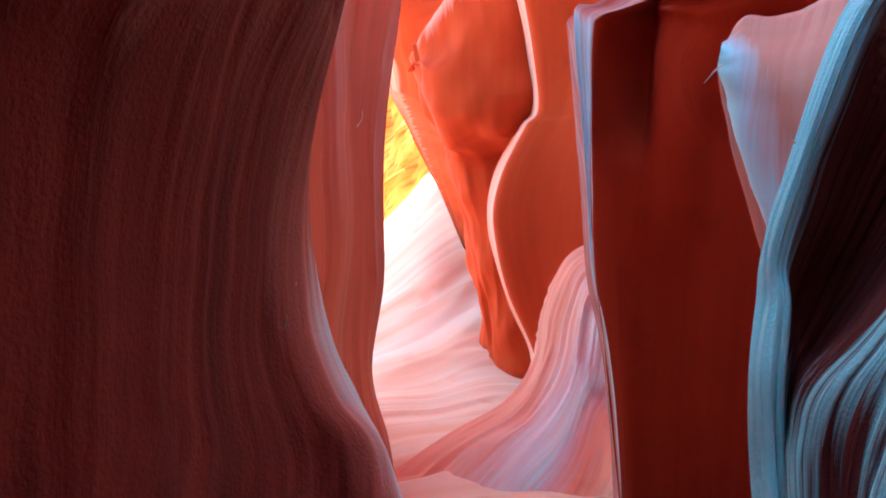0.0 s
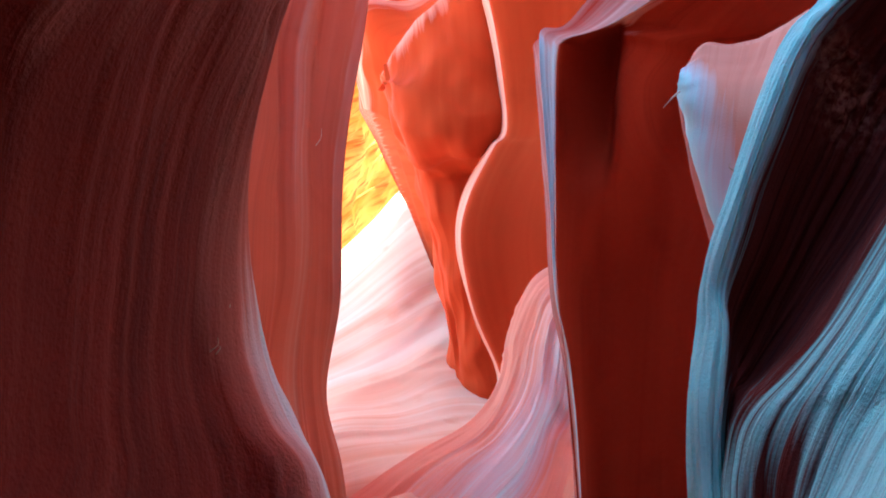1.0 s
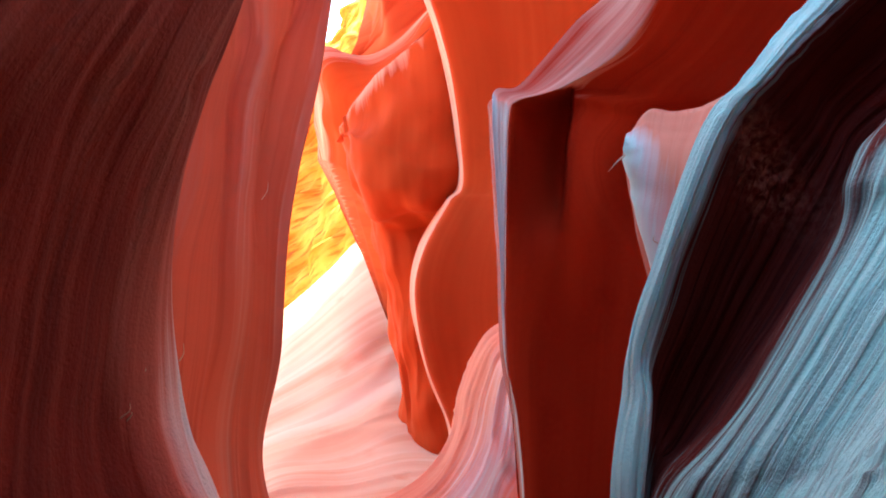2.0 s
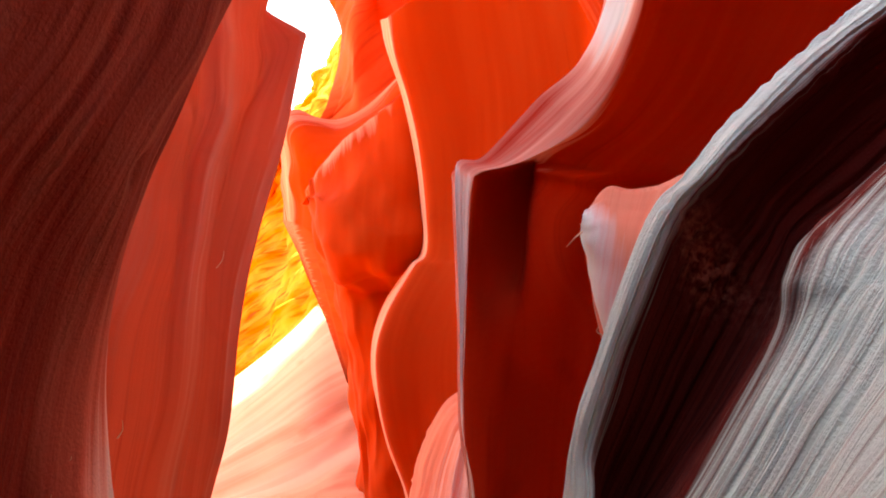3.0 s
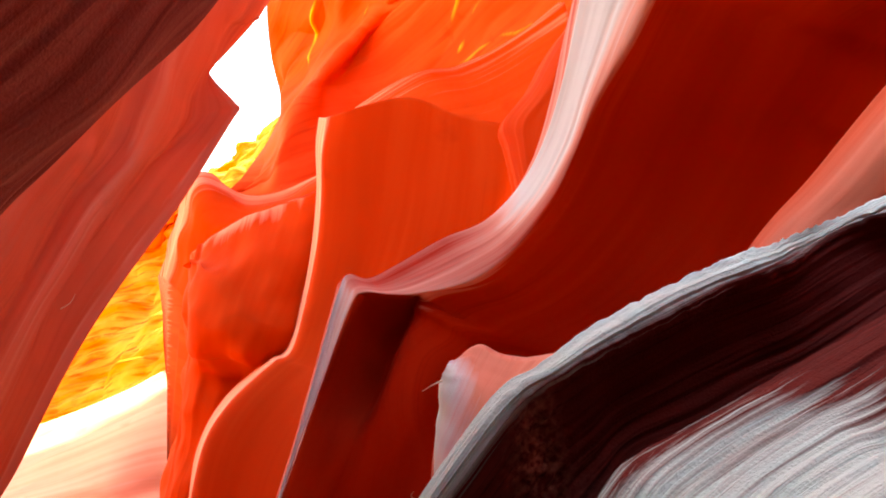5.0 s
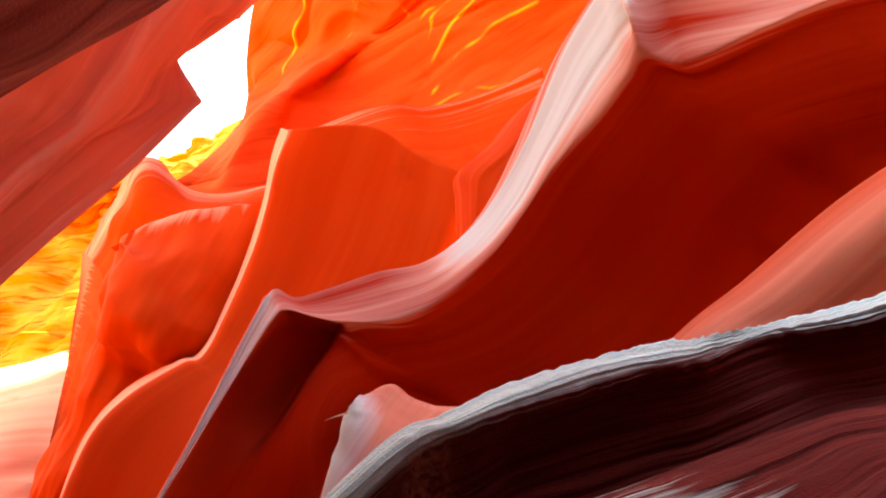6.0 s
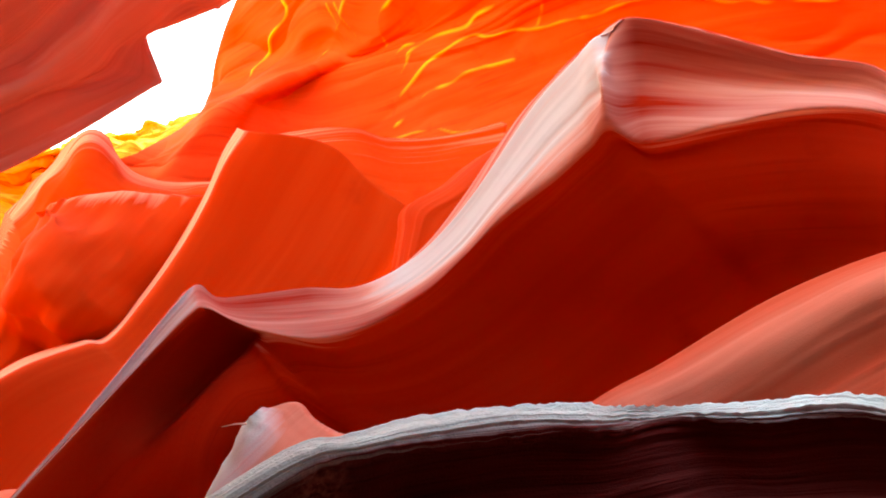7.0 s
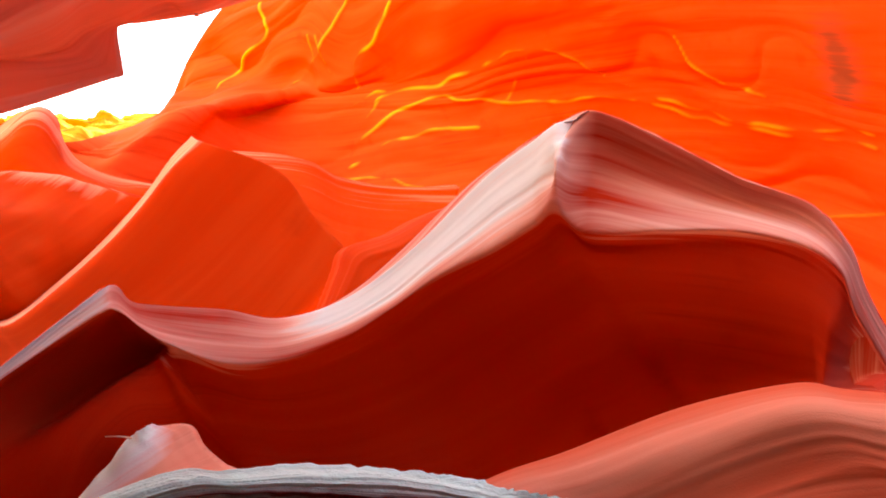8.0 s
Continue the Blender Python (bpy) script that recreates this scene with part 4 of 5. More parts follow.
ledge_guides = (
    guide((0.37, 1.41, 0.91), (0.37, 1.48, 1.08), (0.38, 1.52, 1.25), (0.41, 1.57, 1.39), (0.44, 1.59, 1.53), (0.57, 1.60, 1.91), (0.65, 1.58, 2.02), (0.75, 1.61, 2.14), (0.87, 1.63, 2.26), (1.05, 1.69, 2.42), (1.22, 1.73, 2.55), (1.50, 1.91, 2.77), (1.74, 1.89, 2.98), (1.93, 1.77, 3.17), (2.10, 1.62, 3.26), (2.28, 1.46, 3.32)),
    guide((0.38, 1.36, 0.94), (0.39, 1.43, 1.10), (0.39, 1.47, 1.26), (0.42, 1.51, 1.40), (0.44, 1.53, 1.53), (0.57, 1.53, 1.89), (0.66, 1.52, 2.01), (0.74, 1.54, 2.10), (0.86, 1.57, 2.22), (1.03, 1.63, 2.37), (1.20, 1.67, 2.50), (1.48, 1.87, 2.73), (1.71, 1.83, 2.93), (1.90, 1.72, 3.12), (2.07, 1.58, 3.20), (2.24, 1.43, 3.26)),
    guide((0.41, 1.36, 0.94), (0.41, 1.43, 1.10), (0.42, 1.46, 1.26), (0.44, 1.49, 1.40), (0.46, 1.53, 1.53), (0.59, 1.52, 1.89), (0.68, 1.51, 2.01), (0.75, 1.53, 2.08), (0.88, 1.56, 2.20), (1.05, 1.62, 2.35), (1.20, 1.65, 2.47), (1.49, 1.86, 2.73), (1.72, 1.81, 2.91), (1.91, 1.70, 3.09), (2.07, 1.56, 3.17), (2.23, 1.42, 3.23)),
    guide((0.43, 1.43, 0.91), (0.44, 1.49, 1.07), (0.44, 1.52, 1.21), (0.47, 1.55, 1.34), (0.51, 1.58, 1.46), (0.68, 1.58, 1.85), (0.77, 1.59, 1.97), (0.85, 1.63, 2.05), (0.99, 1.67, 2.18), (1.15, 1.70, 2.32), (1.30, 1.72, 2.44), (1.63, 1.90, 2.73), (1.84, 1.85, 2.89), (2.03, 1.75, 3.08), (2.19, 1.60, 3.17), (2.34, 1.46, 3.23)),
    guide((0.44, 1.44, 0.90), (0.45, 1.50, 1.05), (0.46, 1.53, 1.17), (0.48, 1.55, 1.28), (0.56, 1.63, 1.33), (0.80, 1.61, 1.74), (0.86, 1.62, 1.85), (0.93, 1.66, 1.94), (1.10, 1.70, 2.06), (1.24, 1.72, 2.19), (1.38, 1.74, 2.30), (1.79, 1.88, 2.66), (1.97, 1.85, 2.80), (2.16, 1.75, 2.97), (2.30, 1.61, 3.08), (2.42, 1.47, 3.16)),
    guide((0.40, 1.31, 0.96), (0.41, 1.37, 1.10), (0.42, 1.39, 1.18), (0.45, 1.39, 1.27), (0.56, 1.35, 1.41), (0.71, 1.31, 1.69), (0.73, 1.29, 1.79), (0.77, 1.29, 1.86), (0.87, 1.31, 1.95), (0.99, 1.33, 2.05), (1.10, 1.36, 2.14), (1.48, 1.51, 2.45), (1.64, 1.50, 2.57), (1.81, 1.44, 2.72), (1.93, 1.33, 2.82), (2.04, 1.23, 2.90)),
    guide((0.42, 1.26, 0.99), (0.45, 1.30, 1.11), (0.47, 1.31, 1.20), (0.50, 1.30, 1.29), (0.55, 1.27, 1.38), (0.73, 1.21, 1.71), (0.77, 1.19, 1.78), (0.81, 1.19, 1.84), (0.90, 1.20, 1.92), (1.01, 1.22, 2.01), (1.12, 1.24, 2.10), (1.45, 1.37, 2.37), (1.61, 1.36, 2.48), (1.77, 1.31, 2.62), (1.88, 1.20, 2.71), (1.99, 1.10, 2.80)),
    guide((0.45, 1.19, 1.02), (0.49, 1.21, 1.14), (0.53, 1.21, 1.22), (0.57, 1.20, 1.31), (0.62, 1.16, 1.41), (0.78, 1.07, 1.72), (0.81, 1.07, 1.77), (0.86, 1.06, 1.82), (0.93, 1.07, 1.89), (1.03, 1.08, 1.97), (1.14, 1.09, 2.04), (1.41, 1.19, 2.28), (1.57, 1.20, 2.37), (1.73, 1.15, 2.49), (1.82, 1.05, 2.58), (1.92, 0.95, 2.67)),
    guide((0.51, 0.90, 1.16), (0.55, 0.91, 1.25), (0.58, 0.90, 1.32), (0.62, 0.88, 1.39), (0.65, 0.83, 1.46), (0.75, 0.70, 1.62), (0.78, 0.70, 1.66), (0.82, 0.71, 1.70), (0.89, 0.74, 1.75), (0.97, 0.75, 1.81), (1.05, 0.76, 1.88), (1.31, 0.90, 2.01), (1.48, 0.86, 2.13), (1.62, 0.84, 2.24), (1.71, 0.77, 2.32), (1.79, 0.70, 2.39)),
    guide((1.77, 0.20, 1.02), (1.81, 0.21, 1.11), (1.84, 0.20, 1.18), (1.88, 0.18, 1.25), (1.91, 0.13, 1.32), (2.01, 0.00, 1.48), (2.04, -0.00, 1.52), (2.08, 0.01, 1.56), (2.15, 0.04, 1.61), (2.23, 0.05, 1.67), (2.31, 0.06, 1.74), (2.57, 0.20, 1.87), (2.74, 0.16, 1.99), (2.88, 0.14, 2.10), (2.97, 0.07, 2.18), (3.05, 0.00, 2.25)),
    guide((1.77, 2.46, 0.56), (1.77, 2.53, 0.73), (1.78, 2.57, 0.90), (1.81, 2.62, 1.04), (1.84, 2.64, 1.18), (1.97, 2.65, 1.56), (2.05, 2.63, 1.67), (2.15, 2.66, 1.79), (2.27, 2.68, 1.91), (2.45, 2.74, 2.07), (2.62, 2.78, 2.20), (2.90, 2.96, 2.42), (3.14, 2.94, 2.63), (3.33, 2.82, 2.82), (3.50, 2.67, 2.91), (3.68, 2.51, 2.97)),
    guide((0.67, 1.77, 0.59), (0.67, 1.86, 0.81), (0.68, 1.92, 1.02), (0.71, 1.98, 1.20), (0.75, 2.00, 1.37), (0.90, 1.99, 1.84), (1.01, 1.96, 1.98), (1.12, 1.97, 2.12), (1.25, 1.98, 2.26), (1.45, 2.02, 2.44), (1.64, 2.04, 2.59), (1.93, 2.21, 2.81), (2.19, 2.16, 3.04), (2.39, 2.02, 3.25), (2.58, 1.84, 3.34), (2.77, 1.65, 3.40)),
)
# skylight painted on crest and apron, shade painted into the hollow between
rock("rock_ledge", ledge_guides, 300, 320, "grey fluted sandstone ledge with a rough crest with skylight in its colour", category="rock ledge", material=GREY, kind="thing",
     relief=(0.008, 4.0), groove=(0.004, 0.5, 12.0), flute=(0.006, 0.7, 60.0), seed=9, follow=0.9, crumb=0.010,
     lit_or_stained=((0.9,) * 16, (0.85,) * 16,
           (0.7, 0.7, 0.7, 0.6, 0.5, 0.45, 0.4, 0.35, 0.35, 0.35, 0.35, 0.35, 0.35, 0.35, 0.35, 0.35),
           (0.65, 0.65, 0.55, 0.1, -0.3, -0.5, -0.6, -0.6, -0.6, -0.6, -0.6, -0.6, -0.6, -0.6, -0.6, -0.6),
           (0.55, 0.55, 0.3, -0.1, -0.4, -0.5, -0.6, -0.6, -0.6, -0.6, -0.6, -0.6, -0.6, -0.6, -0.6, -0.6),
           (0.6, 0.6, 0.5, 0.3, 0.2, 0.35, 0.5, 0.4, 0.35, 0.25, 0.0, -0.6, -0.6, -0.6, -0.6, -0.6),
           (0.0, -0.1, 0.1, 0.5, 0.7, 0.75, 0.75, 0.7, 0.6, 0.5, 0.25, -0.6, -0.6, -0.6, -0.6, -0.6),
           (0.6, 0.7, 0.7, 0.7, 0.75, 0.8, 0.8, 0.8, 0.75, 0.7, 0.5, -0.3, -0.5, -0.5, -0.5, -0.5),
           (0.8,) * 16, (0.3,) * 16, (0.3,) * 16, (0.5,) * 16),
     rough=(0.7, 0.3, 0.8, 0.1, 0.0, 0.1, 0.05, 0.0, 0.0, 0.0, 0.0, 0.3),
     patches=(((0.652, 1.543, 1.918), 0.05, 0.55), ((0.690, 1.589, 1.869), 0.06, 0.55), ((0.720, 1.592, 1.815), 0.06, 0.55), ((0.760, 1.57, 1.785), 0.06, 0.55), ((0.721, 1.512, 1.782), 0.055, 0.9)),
     parts=(("crest", 0, 2.2, 0, 1, "rough crest with skylight in its colour"), ("hollow", 2.2, 4.7, 0, 1, "hollow with shade in its dark colour"), ("apron", 4.7, 8.5, 0, 1, "fluted apron with skylight in its colour"), ("back", 0, 99, 0, 1, "")))
flake_guides = (
    guide((1.05, 4.02, 2.36), (1.16, 4.09, 2.48), (1.29, 4.08, 2.47), (1.44, 4.03, 2.49), (1.62, 3.93, 2.60)),
    guide((1.00, 3.94, 2.31), (1.07, 3.86, 2.26), (1.15, 3.77, 2.19), (1.22, 3.69, 2.13), (1.35, 3.58, 2.06)),
    guide((1.03, 4.03, 2.19), (1.07, 3.98, 1.92), (1.14, 3.90, 1.68), (1.25, 3.79, 1.51), (1.38, 3.66, 1.31)),
    guide((1.23, 4.12, 1.66), (1.29, 4.05, 1.50), (1.34, 3.92, 1.14), (1.37, 3.72, 0.69), (1.49, 3.60, 0.47)),
    guide((1.44, 3.71, 0.35), (1.43, 3.54, 0.23), (1.45, 3.44, 0.09), (1.45, 3.32, -0.07), (1.49, 3.26, -0.25)),
    guide((1.65, 4.19, 0.20), (1.64, 4.00, 0.07), (1.65, 3.89, -0.10), (1.66, 3.78, -0.29), (1.71, 3.70, -0.49)),
    guide((1.16, 4.57, 2.27), (1.21, 4.52, 1.96), (1.29, 4.43, 1.70), (1.43, 4.32, 1.50), (1.58, 4.18, 1.27)),
    guide((1.15, 4.36, 2.41), (1.26, 4.40, 2.52), (1.39, 4.39, 2.51), (1.54, 4.34, 2.53), (1.73, 4.23, 2.64)),
)
# skylight painted grey on the flake's face, less on its top
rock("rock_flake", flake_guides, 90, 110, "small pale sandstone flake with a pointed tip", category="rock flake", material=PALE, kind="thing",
     relief=(0.006, 4.0), groove=(0.006, 0.8, 9.0), seed=10, down=True, lit_or_stained=((0.1, -0.2, -0.3, -0.3, -0.3), (0.9, 0.6, 0.2, -0.1, -0.2), (1.0, 1.0, 0.8, 0.6, 0.4), (0.9, 0.9, 0.9, 0.8, 0.8), (0.6,) * 5, (0.0,) * 5, (0.0,) * 5, (0.0,) * 5),
     parts=(("top", 0, 1.2, 0, 1, "pink top"), ("face", 1.2, 4, 0, 1, "face coloured grey as by skylight"), ("back", 0, 99, 0, 1, "")))
shelf_guides = (
    guide((1.79, 3.24, 2.49), (1.91, 2.96, 3.10), (1.95, 2.70, 3.36), (1.98, 2.33, 3.70), (1.99, 1.92, 3.88), (2.02, 1.72, 3.89), (2.08, 1.46, 3.92), (2.14, 1.07, 3.88)),
    guide((1.76, 2.97, 2.34), (1.88, 2.67, 2.99), (1.93, 2.42, 3.22), (1.92, 2.03, 3.47), (1.88, 1.70, 3.60), (1.92, 1.48, 3.63), (1.96, 1.25, 3.64), (2.03, 0.99, 3.61)),
    guide((1.89, 2.92, 2.20), (2.02, 2.53, 2.90), (2.09, 2.21, 3.19), (2.05, 1.84, 3.41), (1.99, 1.55, 3.50), (2.00, 1.38, 3.51), (2.03, 1.16, 3.51), (2.05, 0.97, 3.49)),
    guide((2.09, 2.62, 2.13), (2.23, 2.35, 2.70), (2.21, 1.95, 3.06), (2.13, 1.61, 3.29), (2.11, 1.38, 3.39), (2.09, 1.22, 3.41), (2.09, 1.08, 3.38), (2.10, 0.90, 3.36)),
    guide((2.93, 3.18, 1.29), (3.07, 2.91, 1.86), (3.05, 2.51, 2.22), (2.97, 2.17, 2.45), (2.95, 1.94, 2.55), (2.93, 1.78, 2.57), (2.93, 1.64, 2.54), (2.94, 1.46, 2.52)),
    guide((2.63, 3.66, 2.35), (2.75, 3.38, 2.96), (2.79, 3.12, 3.22), (2.82, 2.75, 3.56), (2.83, 2.34, 3.74), (2.86, 2.14, 3.75), (2.92, 1.88, 3.78), (2.98, 1.49, 3.74)),
)
# skylight painted pale along the shelf's crest
rock("rock_shelf", shelf_guides, 160, 120, "smooth rounded pink sandstone shelf", category="rock shelf", material=ROSE, kind="thing",
     relief=(0.01, 2.0), groove=(0.012, 0.3, 6.0), flute=(0.004, 0.6, 20.0), seed=11, lit_or_stained=(0.1, 0.5, 0.15, 0.2, 0.0, 0.0),
     parts=(("crest", 0, 1.5, 0, 1, "crest coloured pale as by skylight"), ("face", 1.5, 4, 0, 1, ""), ("back", 0, 99, 0, 1, "")))
plate_guides = (
    guide((0.66, 9.99, -1.55), (0.45, 10.27, -0.54), (0.36, 10.35, -0.16), (0.11, 10.44, 0.48), (-0.08, 10.50, 1.35), (0.01, 10.49, 2.00), (0.32, 10.45, 2.62), (0.49, 10.41, 2.87), (0.43, 10.28, 3.81), (0.22, 10.06, 4.70), (-0.01, 9.87, 5.28), (-0.11, 9.73, 5.64)),
    guide((0.68, 9.80, -1.49), (0.48, 10.07, -0.50), (0.39, 10.15, -0.13), (0.15, 10.24, 0.50), (-0.04, 10.30, 1.36), (0.05, 10.29, 1.99), (0.35, 10.25, 2.60), (0.51, 10.21, 2.85), (0.46, 10.08, 3.77), (0.26, 9.87, 4.65), (0.04, 9.68, 5.22), (-0.02, 9.52, 5.63)),
    guide((0.90, 9.57, -1.42), (0.72, 9.84, -0.45), (0.62, 9.92, -0.09), (0.52, 10.01, 0.53), (0.45, 10.07, 1.36), (0.52, 10.06, 1.99), (0.73, 10.01, 2.58), (0.83, 9.97, 2.82), (1.00, 9.81, 3.82), (0.94, 9.58, 4.70), (0.85, 9.37, 5.35), (0.74, 9.08, 6.03)),
    guide((1.24, 9.14, -1.28), (1.24, 9.38, -0.35), (1.21, 9.45, -0.00), (1.16, 9.54, 0.58), (1.13, 9.59, 1.37), (1.19, 9.58, 1.97), (1.29, 9.53, 2.53), (1.32, 9.50, 2.76), (1.58, 9.45, 3.85), (1.69, 9.32, 4.77), (1.62, 9.16, 5.43), (1.40, 9.01, 6.03)),
    guide((1.69, 9.21, -1.30), (1.74, 9.44, -0.36), (1.75, 9.51, -0.01), (1.76, 9.59, 0.57), (1.77, 9.64, 1.37), (1.77, 9.63, 1.97), (1.83, 9.58, 2.54), (1.82, 9.56, 2.77), (2.06, 9.48, 3.94), (2.29, 9.31, 4.88), (2.22, 9.08, 5.53), (1.98, 8.94, 6.11)),
    guide((1.91, 10.39, -1.68), (1.96, 10.66, -0.62), (1.97, 10.73, -0.22), (1.99, 10.82, 0.44), (2.00, 10.88, 1.34), (2.00, 10.87, 2.02), (2.06, 10.82, 2.66), (2.06, 10.79, 2.92), (2.32, 10.68, 4.24), (2.57, 10.46, 5.29), (2.50, 10.21, 6.01), (2.23, 10.04, 6.67)),
    guide((0.74, 11.19, -1.93), (0.50, 11.50, -0.79), (0.41, 11.59, -0.37), (0.12, 11.69, 0.34), (-0.09, 11.76, 1.32), (0.01, 11.75, 2.05), (0.36, 11.70, 2.74), (0.55, 11.66, 3.02), (0.48, 11.51, 4.07), (0.24, 11.27, 5.07), (-0.01, 11.05, 5.72), (-0.12, 10.89, 6.12)),
)
# the rib's lit edge is painted pale
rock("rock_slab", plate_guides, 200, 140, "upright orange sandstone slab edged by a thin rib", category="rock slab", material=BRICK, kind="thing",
     relief=(0.04, 0.7), groove=(0.006, 0.3, 2.5), seed=12, lit_or_stained=(0.7, -0.1, -0.5, -0.4, -0.4, 0.0, 0.3),
     parts=(("rim", 0, 1.6, 0, 1, "thin rib coloured pale as if lit"), ("face", 1.6, 4.5, 0, 1, ""), ("back", 0, 99, 0, 1, "")))
scoop_guides = (
    guide((0.16, 12.31, 6.41), (0.25, 11.89, 6.70), (0.37, 11.52, 6.85), (0.92, 11.19, 7.49), (1.45, 11.13, 7.81), (2.01, 10.89, 8.37), (2.49, 10.10, 8.89)),
    guide((0.41, 11.92, 5.83), (0.52, 11.51, 6.14), (0.77, 10.95, 6.37), (1.36, 10.66, 6.89), (1.85, 10.59, 7.21), (2.26, 10.44, 7.66), (2.71, 9.85, 8.16)),
    guide((1.05, 11.66, 4.64), (1.12, 11.24, 5.08), (1.41, 10.73, 5.63), (1.81, 10.31, 6.17), (2.20, 10.15, 6.38), (2.61, 9.91, 6.68), (3.04, 9.54, 7.14)),
    guide((1.94, 11.55, 3.09), (2.02, 11.33, 3.57), (2.27, 10.74, 4.12), (2.63, 10.24, 4.62), (2.93, 10.06, 4.95), (3.28, 9.83, 5.31), (3.66, 9.49, 5.84)),
    guide((2.22, 13.20, 3.30), (2.31, 12.96, 3.86), (2.61, 12.35, 4.49), (3.03, 11.80, 5.09), (3.38, 11.60, 5.47), (3.78, 11.34, 5.88), (4.22, 10.94, 6.49)),
    guide((0.18, 13.88, 6.74), (0.28, 13.44, 7.08), (0.42, 13.05, 7.26), (1.05, 12.67, 7.99), (1.64, 12.58, 8.35), (2.27, 12.30, 8.96), (2.82, 11.44, 9.58)),
)
# lit rim painted pale along the scoop's top
rock("rock_scoop", scoop_guides, 120, 110, "scooped orange sandstone shoulder with curved runnels", category="rock shoulder", material=BRICK, kind="thing",
     relief=(0.05, 0.8), groove=(0.012, 0.2, 2.5), flute=(0.005, 0.4, 5.0), seed=13, edges=0.2, lit_or_stained=(0.25, 0.0, 0.0, 0.0, 0.0, 0.3),
     parts=(("rim", 0, 1, 0, 1, "rim coloured pale as if lit"), ("face", 1, 4, 0, 1, ""), ("back", 0, 99, 0, 1, "")))
fin_guides = (
    guide((2.17, 7.47, 4.41), (1.91, 7.26, 4.73), (1.70, 7.18, 5.03), (1.56, 7.10, 5.24), (1.65, 6.78, 5.51), (1.67, 6.42, 5.83), (1.78, 5.78, 6.22), (1.72, 5.12, 6.59)),
    guide((2.20, 6.90, 4.27), (1.96, 6.83, 4.62), (1.79, 6.74, 4.92), (1.71, 6.66, 5.11), (1.73, 6.38, 5.31), (1.73, 6.04, 5.62), (1.82, 5.42, 5.98), (1.81, 4.90, 6.40)),
    guide((2.60, 6.61, 4.28), (2.47, 6.52, 4.60), (2.34, 6.29, 4.84), (2.29, 6.18, 5.09), (2.19, 5.94, 5.27), (2.13, 5.62, 5.54), (2.24, 5.16, 5.91), (2.27, 4.66, 6.27)),
    guide((2.88, 7.34, 4.58), (2.75, 7.24, 4.94), (2.60, 7.00, 5.20), (2.54, 6.87, 5.49), (2.44, 6.62, 5.69), (2.38, 6.28, 6.00), (2.51, 5.77, 6.43), (2.55, 5.23, 6.84)),
    guide((2.36, 8.15, 4.59), (2.09, 7.95, 4.93), (1.86, 7.86, 5.25), (1.72, 7.78, 5.47), (1.82, 7.45, 5.76), (1.84, 7.09, 6.09), (1.97, 6.43, 6.54), (1.92, 5.76, 6.94)),
)
# faint lit edge painted on the blade
rock("rock_ridge", fin_guides, 140, 90, "thin striped orange sandstone blade", category="rock fin", material=BRICK, kind="thing",
     relief=(0.02, 1.0), groove=(0.012, 0.2, 4.0), flute=(0.006, 0.4, 14.0), seed=14, edges=0.2, lit_or_stained=(0.1, 0.0, 0.0, 0.0, 0.1))
knob_guides = (
    guide((0.12, 12.01, -2.19), (-0.15, 12.34, -0.93), (-0.29, 12.48, -0.09), (-0.44, 12.58, 0.95), (-0.64, 12.58, 1.82), (-0.77, 12.55, 2.41), (-0.84, 12.31, 2.76), (-1.04, 12.09, 3.24), (-1.22, 12.00, 3.73), (-1.21, 12.07, 3.78), (-1.24, 12.17, 4.03)),
    guide((0.19, 11.72, -2.10), (-0.05, 12.04, -0.87), (-0.19, 12.18, -0.05), (-0.34, 12.27, 0.96), (-0.53, 12.28, 1.82), (-0.65, 12.25, 2.41), (-0.69, 11.56, 2.59), (-0.84, 11.35, 3.14), (-1.00, 11.37, 3.62), (-1.10, 11.79, 3.85), (-1.10, 12.07, 4.25)),
    guide((0.40, 11.47, -2.02), (0.24, 11.79, -0.81), (0.16, 11.93, -0.01), (0.08, 12.02, 0.98), (-0.01, 12.04, 1.81), (-0.01, 12.18, 2.45), (-0.01, 11.09, 2.57), (-0.01, 10.75, 3.06), (-0.08, 11.03, 3.56), (-0.35, 11.46, 4.32), (-0.45, 11.89, 4.87)),
    guide((0.76, 11.59, -2.06), (0.70, 11.91, -0.84), (0.62, 12.05, -0.03), (0.54, 12.15, 0.97), (0.54, 12.17, 1.81), (0.55, 12.28, 2.46), (0.51, 11.36, 2.59), (0.57, 11.01, 3.10), (0.58, 11.29, 3.61), (0.40, 11.50, 4.73), (0.30, 11.73, 5.46)),
    guide((0.83, 12.66, -2.40), (0.77, 13.01, -1.06), (0.68, 13.16, -0.18), (0.59, 13.27, 0.91), (0.59, 13.29, 1.83), (0.60, 13.39, 2.54), (0.56, 12.47, 2.69), (0.63, 12.12, 3.25), (0.64, 12.39, 3.80), (0.44, 12.58, 5.02), (0.32, 12.79, 5.81)),
    guide((0.08, 12.78, -2.19), (-0.19, 13.11, -0.92), (-0.33, 13.25, -0.08), (-0.49, 13.35, 0.96), (-0.69, 13.35, 1.83), (-0.81, 13.32, 2.43), (-0.88, 13.09, 2.77), (-1.09, 12.89, 3.26), (-1.27, 12.79, 3.75), (-1.25, 12.86, 3.80), (-1.28, 12.95, 4.05)),
)
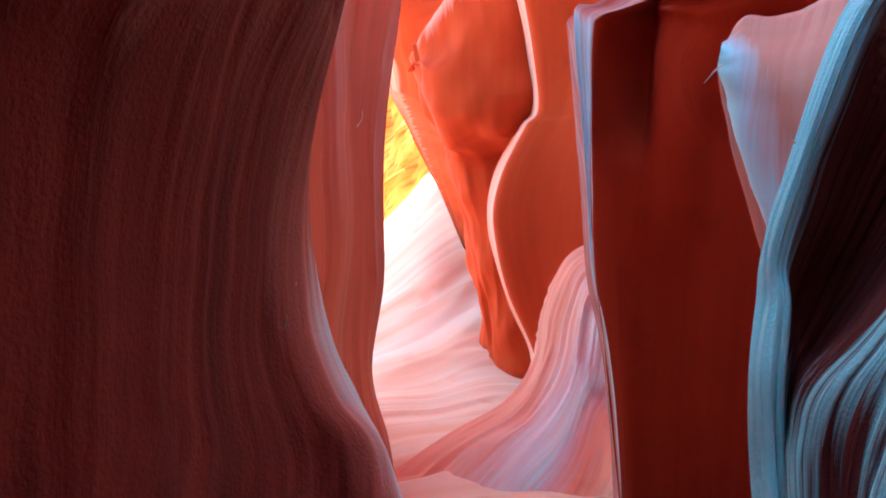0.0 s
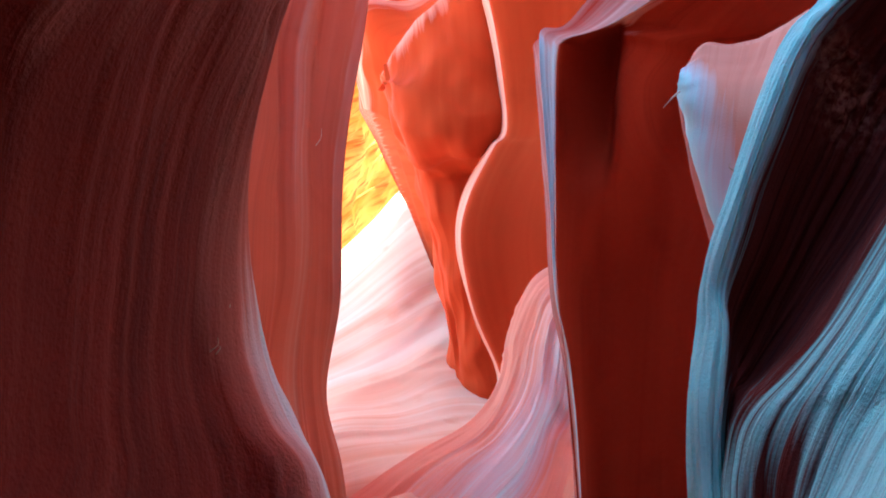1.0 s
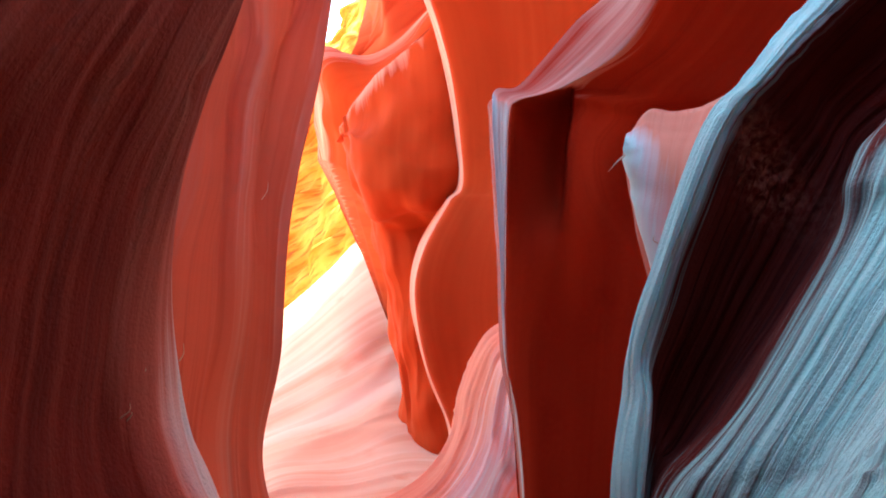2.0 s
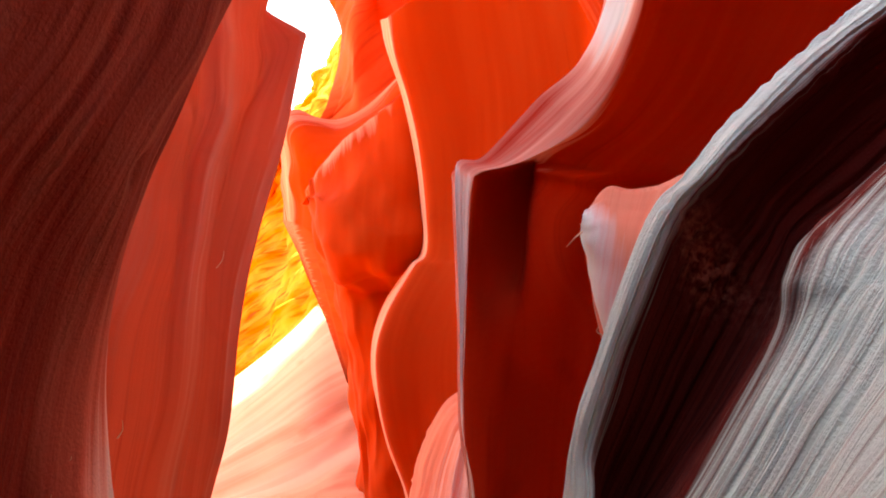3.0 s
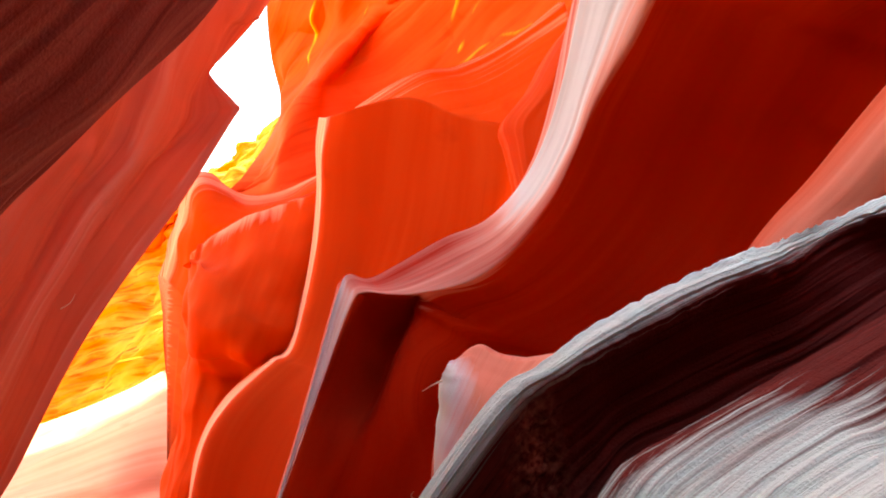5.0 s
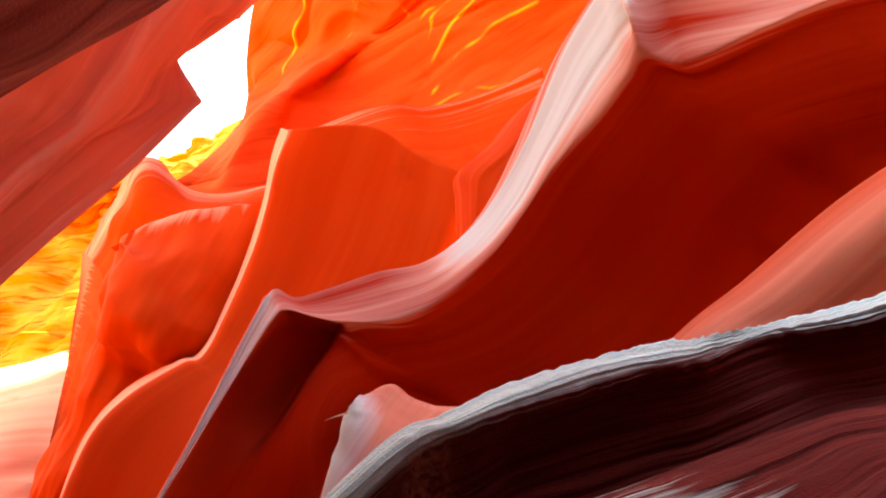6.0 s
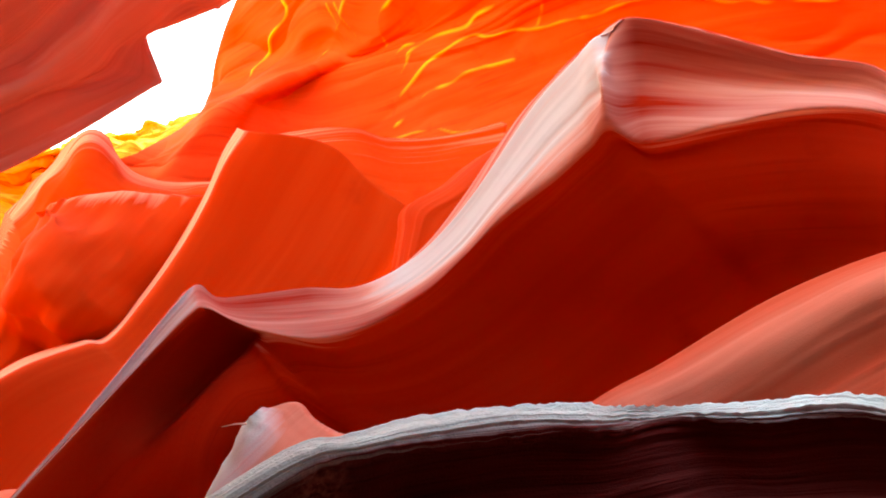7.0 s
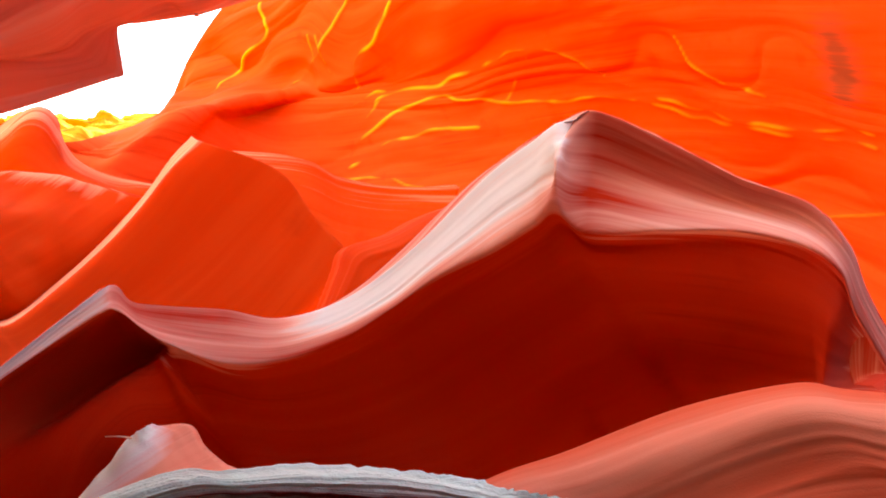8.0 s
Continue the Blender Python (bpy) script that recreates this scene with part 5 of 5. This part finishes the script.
# lit lip painted pale at the top of the head
rock("rock_column", knob_guides, 180, 120, "bulging orange sandstone knob on a column", category="rock knob", material=BRICK, kind="thing",
     relief=(0.10, 1.3), groove=(0.008, 0.25, 3.0), flute=(0.02, 1.6, 3.0), seed=15, edges=0.08, lit_or_stained=((-0.3,) * 10 + (0.2,), (-0.3,) * 9 + (0.0, 0.45), (-0.3,) * 10 + (0.45,), (-0.3,) * 11, (-0.3,) * 11, (0.1,) * 11),
     parts=(("head", 0, 4, 0.56, 1, "bulging orange head"), ("shaft", 0, 4, 0, 0.56, "smooth orange shaft"), ("back", 0, 99, 0, 1, "")))
shoulder_guides = (
    guide((-1.75, 14.30, 3.70), (-1.80, 14.02, 4.50), (-1.81, 13.69, 5.29), (-1.41, 13.71, 5.41), (-0.93, 13.61, 5.40), (-0.48, 13.43, 5.60), (0.18, 13.12, 6.15)),
    guide((-1.44, 13.94, 3.50), (-1.47, 13.68, 4.24), (-1.44, 13.43, 4.77), (-1.11, 13.28, 4.94), (-0.75, 13.14, 5.03), (-0.34, 13.08, 5.31), (0.27, 12.81, 5.77)),
    guide((-0.85, 13.63, 2.99), (-0.85, 13.42, 3.53), (-0.85, 13.20, 4.06), (-0.63, 13.01, 4.35), (-0.39, 12.98, 4.57), (0.02, 12.93, 4.83), (0.50, 12.80, 5.27)),
    guide((-0.11, 13.62, 0.03), (-0.10, 13.52, 0.47), (-0.09, 13.42, 0.92), (0.17, 13.28, 0.96), (0.43, 13.28, 1.00), (0.78, 13.27, 1.05), (1.31, 13.23, 1.13)),
    guide((-0.12, 14.73, -0.10), (-0.11, 14.64, 0.38), (-0.10, 14.54, 0.86), (0.19, 14.40, 0.91), (0.47, 14.40, 0.95), (0.85, 14.38, 1.00), (1.42, 14.35, 1.09)),
    guide((-1.89, 15.40, 3.73), (-1.94, 15.11, 4.58), (-1.95, 14.76, 5.44), (-1.52, 14.78, 5.56), (-1.00, 14.68, 5.56), (-0.52, 14.51, 5.78), (0.20, 14.18, 6.38)),
)
# lit rim painted pale along the shoulder's top
rock("rock_shoulder", shoulder_guides, 120, 100, "lumpy orange sandstone shoulder with rims coloured as if lit", category="rock shoulder", material=BRICK, kind="thing",
     relief=(0.11, 1.1), groove=(0.01, 0.4, 2.5), seed=16, edges=0.08, lit_or_stained=(0.5, -0.2, -0.2, -0.2, 0.0, 0.2),
     parts=(("rim", 0, 1, 0, 1, "rim coloured pale as if lit"), ("face", 1, 4, 0, 1, ""), ("back", 0, 99, 0, 1, "")))
lobe_guides = (
    guide((-1.18, 7.57, -0.95), (-0.60, 8.25, -0.72), (-0.00, 8.74, -0.49), (0.34, 9.21, -0.12), (0.44, 9.54, 0.31), (0.64, 9.58, 0.80), (0.86, 9.58, 1.07), (1.29, 9.54, 1.24)),
    guide((-0.77, 7.18, -1.02), (-0.24, 7.72, -0.73), (0.23, 8.19, -0.50), (0.54, 8.68, -0.06), (0.71, 8.88, 0.40), (0.80, 8.91, 0.77), (0.96, 8.91, 0.95), (1.26, 8.88, 1.02)),
    guide((-0.31, 6.89, -1.15), (0.08, 7.28, -0.85), (0.43, 7.76, -0.58), (0.73, 8.09, -0.28), (0.86, 8.27, 0.02), (0.92, 8.32, 0.36), (1.01, 8.34, 0.59), (1.24, 8.32, 0.71)),
    guide((-0.12, 6.84, -1.27), (0.23, 7.23, -0.98), (0.53, 7.71, -0.74), (0.80, 8.19, -0.36), (0.99, 8.19, -0.27), (1.08, 8.20, -0.19), (1.14, 8.22, -0.08), (1.34, 8.21, 0.04)),
    guide((0.07, 6.23, -1.66), (0.35, 6.63, -1.41), (0.67, 7.14, -1.15), (0.96, 7.64, -0.81), (1.08, 7.80, -0.70), (1.17, 7.82, -0.60), (1.22, 7.82, -0.54), (1.38, 7.81, -0.49)),
    guide((0.08, 7.61, -2.65), (0.42, 8.05, -2.32), (0.81, 8.59, -1.97), (1.14, 9.12, -1.54), (1.29, 9.28, -1.40), (1.39, 9.31, -1.27), (1.45, 9.31, -1.21), (1.65, 9.30, -1.14)),
    guide((-1.34, 8.54, -1.60), (-0.68, 9.25, -1.33), (-0.00, 9.75, -1.06), (0.37, 10.23, -0.64), (0.49, 10.57, -0.15), (0.71, 10.62, 0.39), (0.96, 10.62, 0.69), (1.43, 10.57, 0.87)),
)
# pale sweep of skylight painted across the lobe's face
rock("rock_lobe", lobe_guides, 160, 130, "striped pink sandstone lobe rising from the floor", category="rock lobe", material=PALE, kind="thing",
     relief=(0.03, 1.0), groove=(0.04, 0.2, 3.0), flute=(0.018, 0.4, 9.0), seed=17, lit_or_stained=(-0.1, 0.2, 0.55, 0.5, -0.2, 0.0, 0.0),
     dents=(((0.54, 8.15, -0.06), 0.07, 0.10), ((0.69, 8.31, 0.12), 0.06, 0.09), ((0.46, 8.67, 0.07), 0.05, 0.08), ((0.35, 7.75, -0.26), 0.05, 0.06)),
     parts=(("rim", 0, 1.2, 0, 1, ""), ("face", 1.2, 4.5, 0, 1, "pale striped face"), ("back", 0, 99, 0, 1, "")))


# ---- small things caught on the rock ----
def fibre(name, points, thick, label, category):
    """A dry stem: a thin tapering tube along a spline."""
    path = spline(guide(*points), 14)
    bm = bmesh.new()
    rings = []
    for k, p in enumerate(path):
        a = Vector(path[min(k + 1, 13)] - path[max(k - 1, 0)]).normalized()
        side = a.orthogonal().normalized()
        up = a.cross(side)
        r = thick * (1 - 0.7 * k / 13)
        rings.append([bm.verts.new(Vector(p) + r * (side * math.cos(q * math.tau / 6) + up * math.sin(q * math.tau / 6))) for q in range(6)])
    for a, b in zip(rings[:-1], rings[1:]):
        for q in range(6):
            bm.faces.new((a[q], a[(q + 1) % 6], b[(q + 1) % 6], b[q]))
    bm.faces.new(rings[0][::-1])
    bm.faces.new(rings[-1])
    me = bpy.data.meshes.new(name)
    bm.to_mesh(me)
    bm.free()
    me.materials.append(STRAW)
    return tagged(new(name, me), label, category, kind="thing")


STRAW = bpy.data.materials.new("dry_straw")
STRAW.use_nodes = True
STRAW.node_tree.nodes["Principled BSDF"].inputs["Base Color"].default_value = (0.55, 0.36, 0.24, 1)
STRAW.node_tree.nodes["Principled BSDF"].inputs["Roughness"].default_value = 0.8
fibre("twig", ((1.00, 3.93, 2.23), (0.95, 3.87, 2.19), (0.92, 3.92, 2.15)), 0.006, "thin dry twig caught on the rock flake", "twig")
for a, b, c in (((-0.441, 1.285, 1.398), (-0.430, 1.292, 1.408), (-0.434, 1.305, 1.418)),
                ((-0.440, 1.305, 1.388), (-0.432, 1.310, 1.400), (-0.440, 1.318, 1.402)),
                ((-0.435, 1.352, 1.455), (-0.428, 1.356, 1.464), (-0.432, 1.362, 1.474))):
    tagged(fibre("dry_stem", (a, b, c), 0.0012, "curled pale dry stem stuck to the maroon wall", "dry stem"), group="dry stems on the wall")
for a, b, c in (((-0.690, 3.210, 1.955), (-0.676, 3.240, 1.985), (-0.672, 3.262, 2.025)),
                ((-0.640, 3.330, 1.935), (-0.622, 3.350, 1.970), (-0.622, 3.372, 2.010)),
                ((-0.615, 2.170, 1.395), (-0.606, 2.178, 1.415), (-0.610, 2.186, 1.440)),
                ((-0.985, 5.215, 3.725), (-0.968, 5.235, 3.740), (-0.975, 5.260, 3.760))):
    tagged(fibre("dry_stem", (a, b, c), 0.002, "short pale dry stem stuck to the rose wall", "dry stem"), group="dry stems on the wall")
tagged(fibre("dry_stem", ((0.464, 1.505, 1.690), (0.455, 1.505, 1.696), (0.457, 1.502, 1.705)), 0.0016, "tiny pale dry stem caught on the grey ledge", "dry stem"), group="dry stems on the wall")
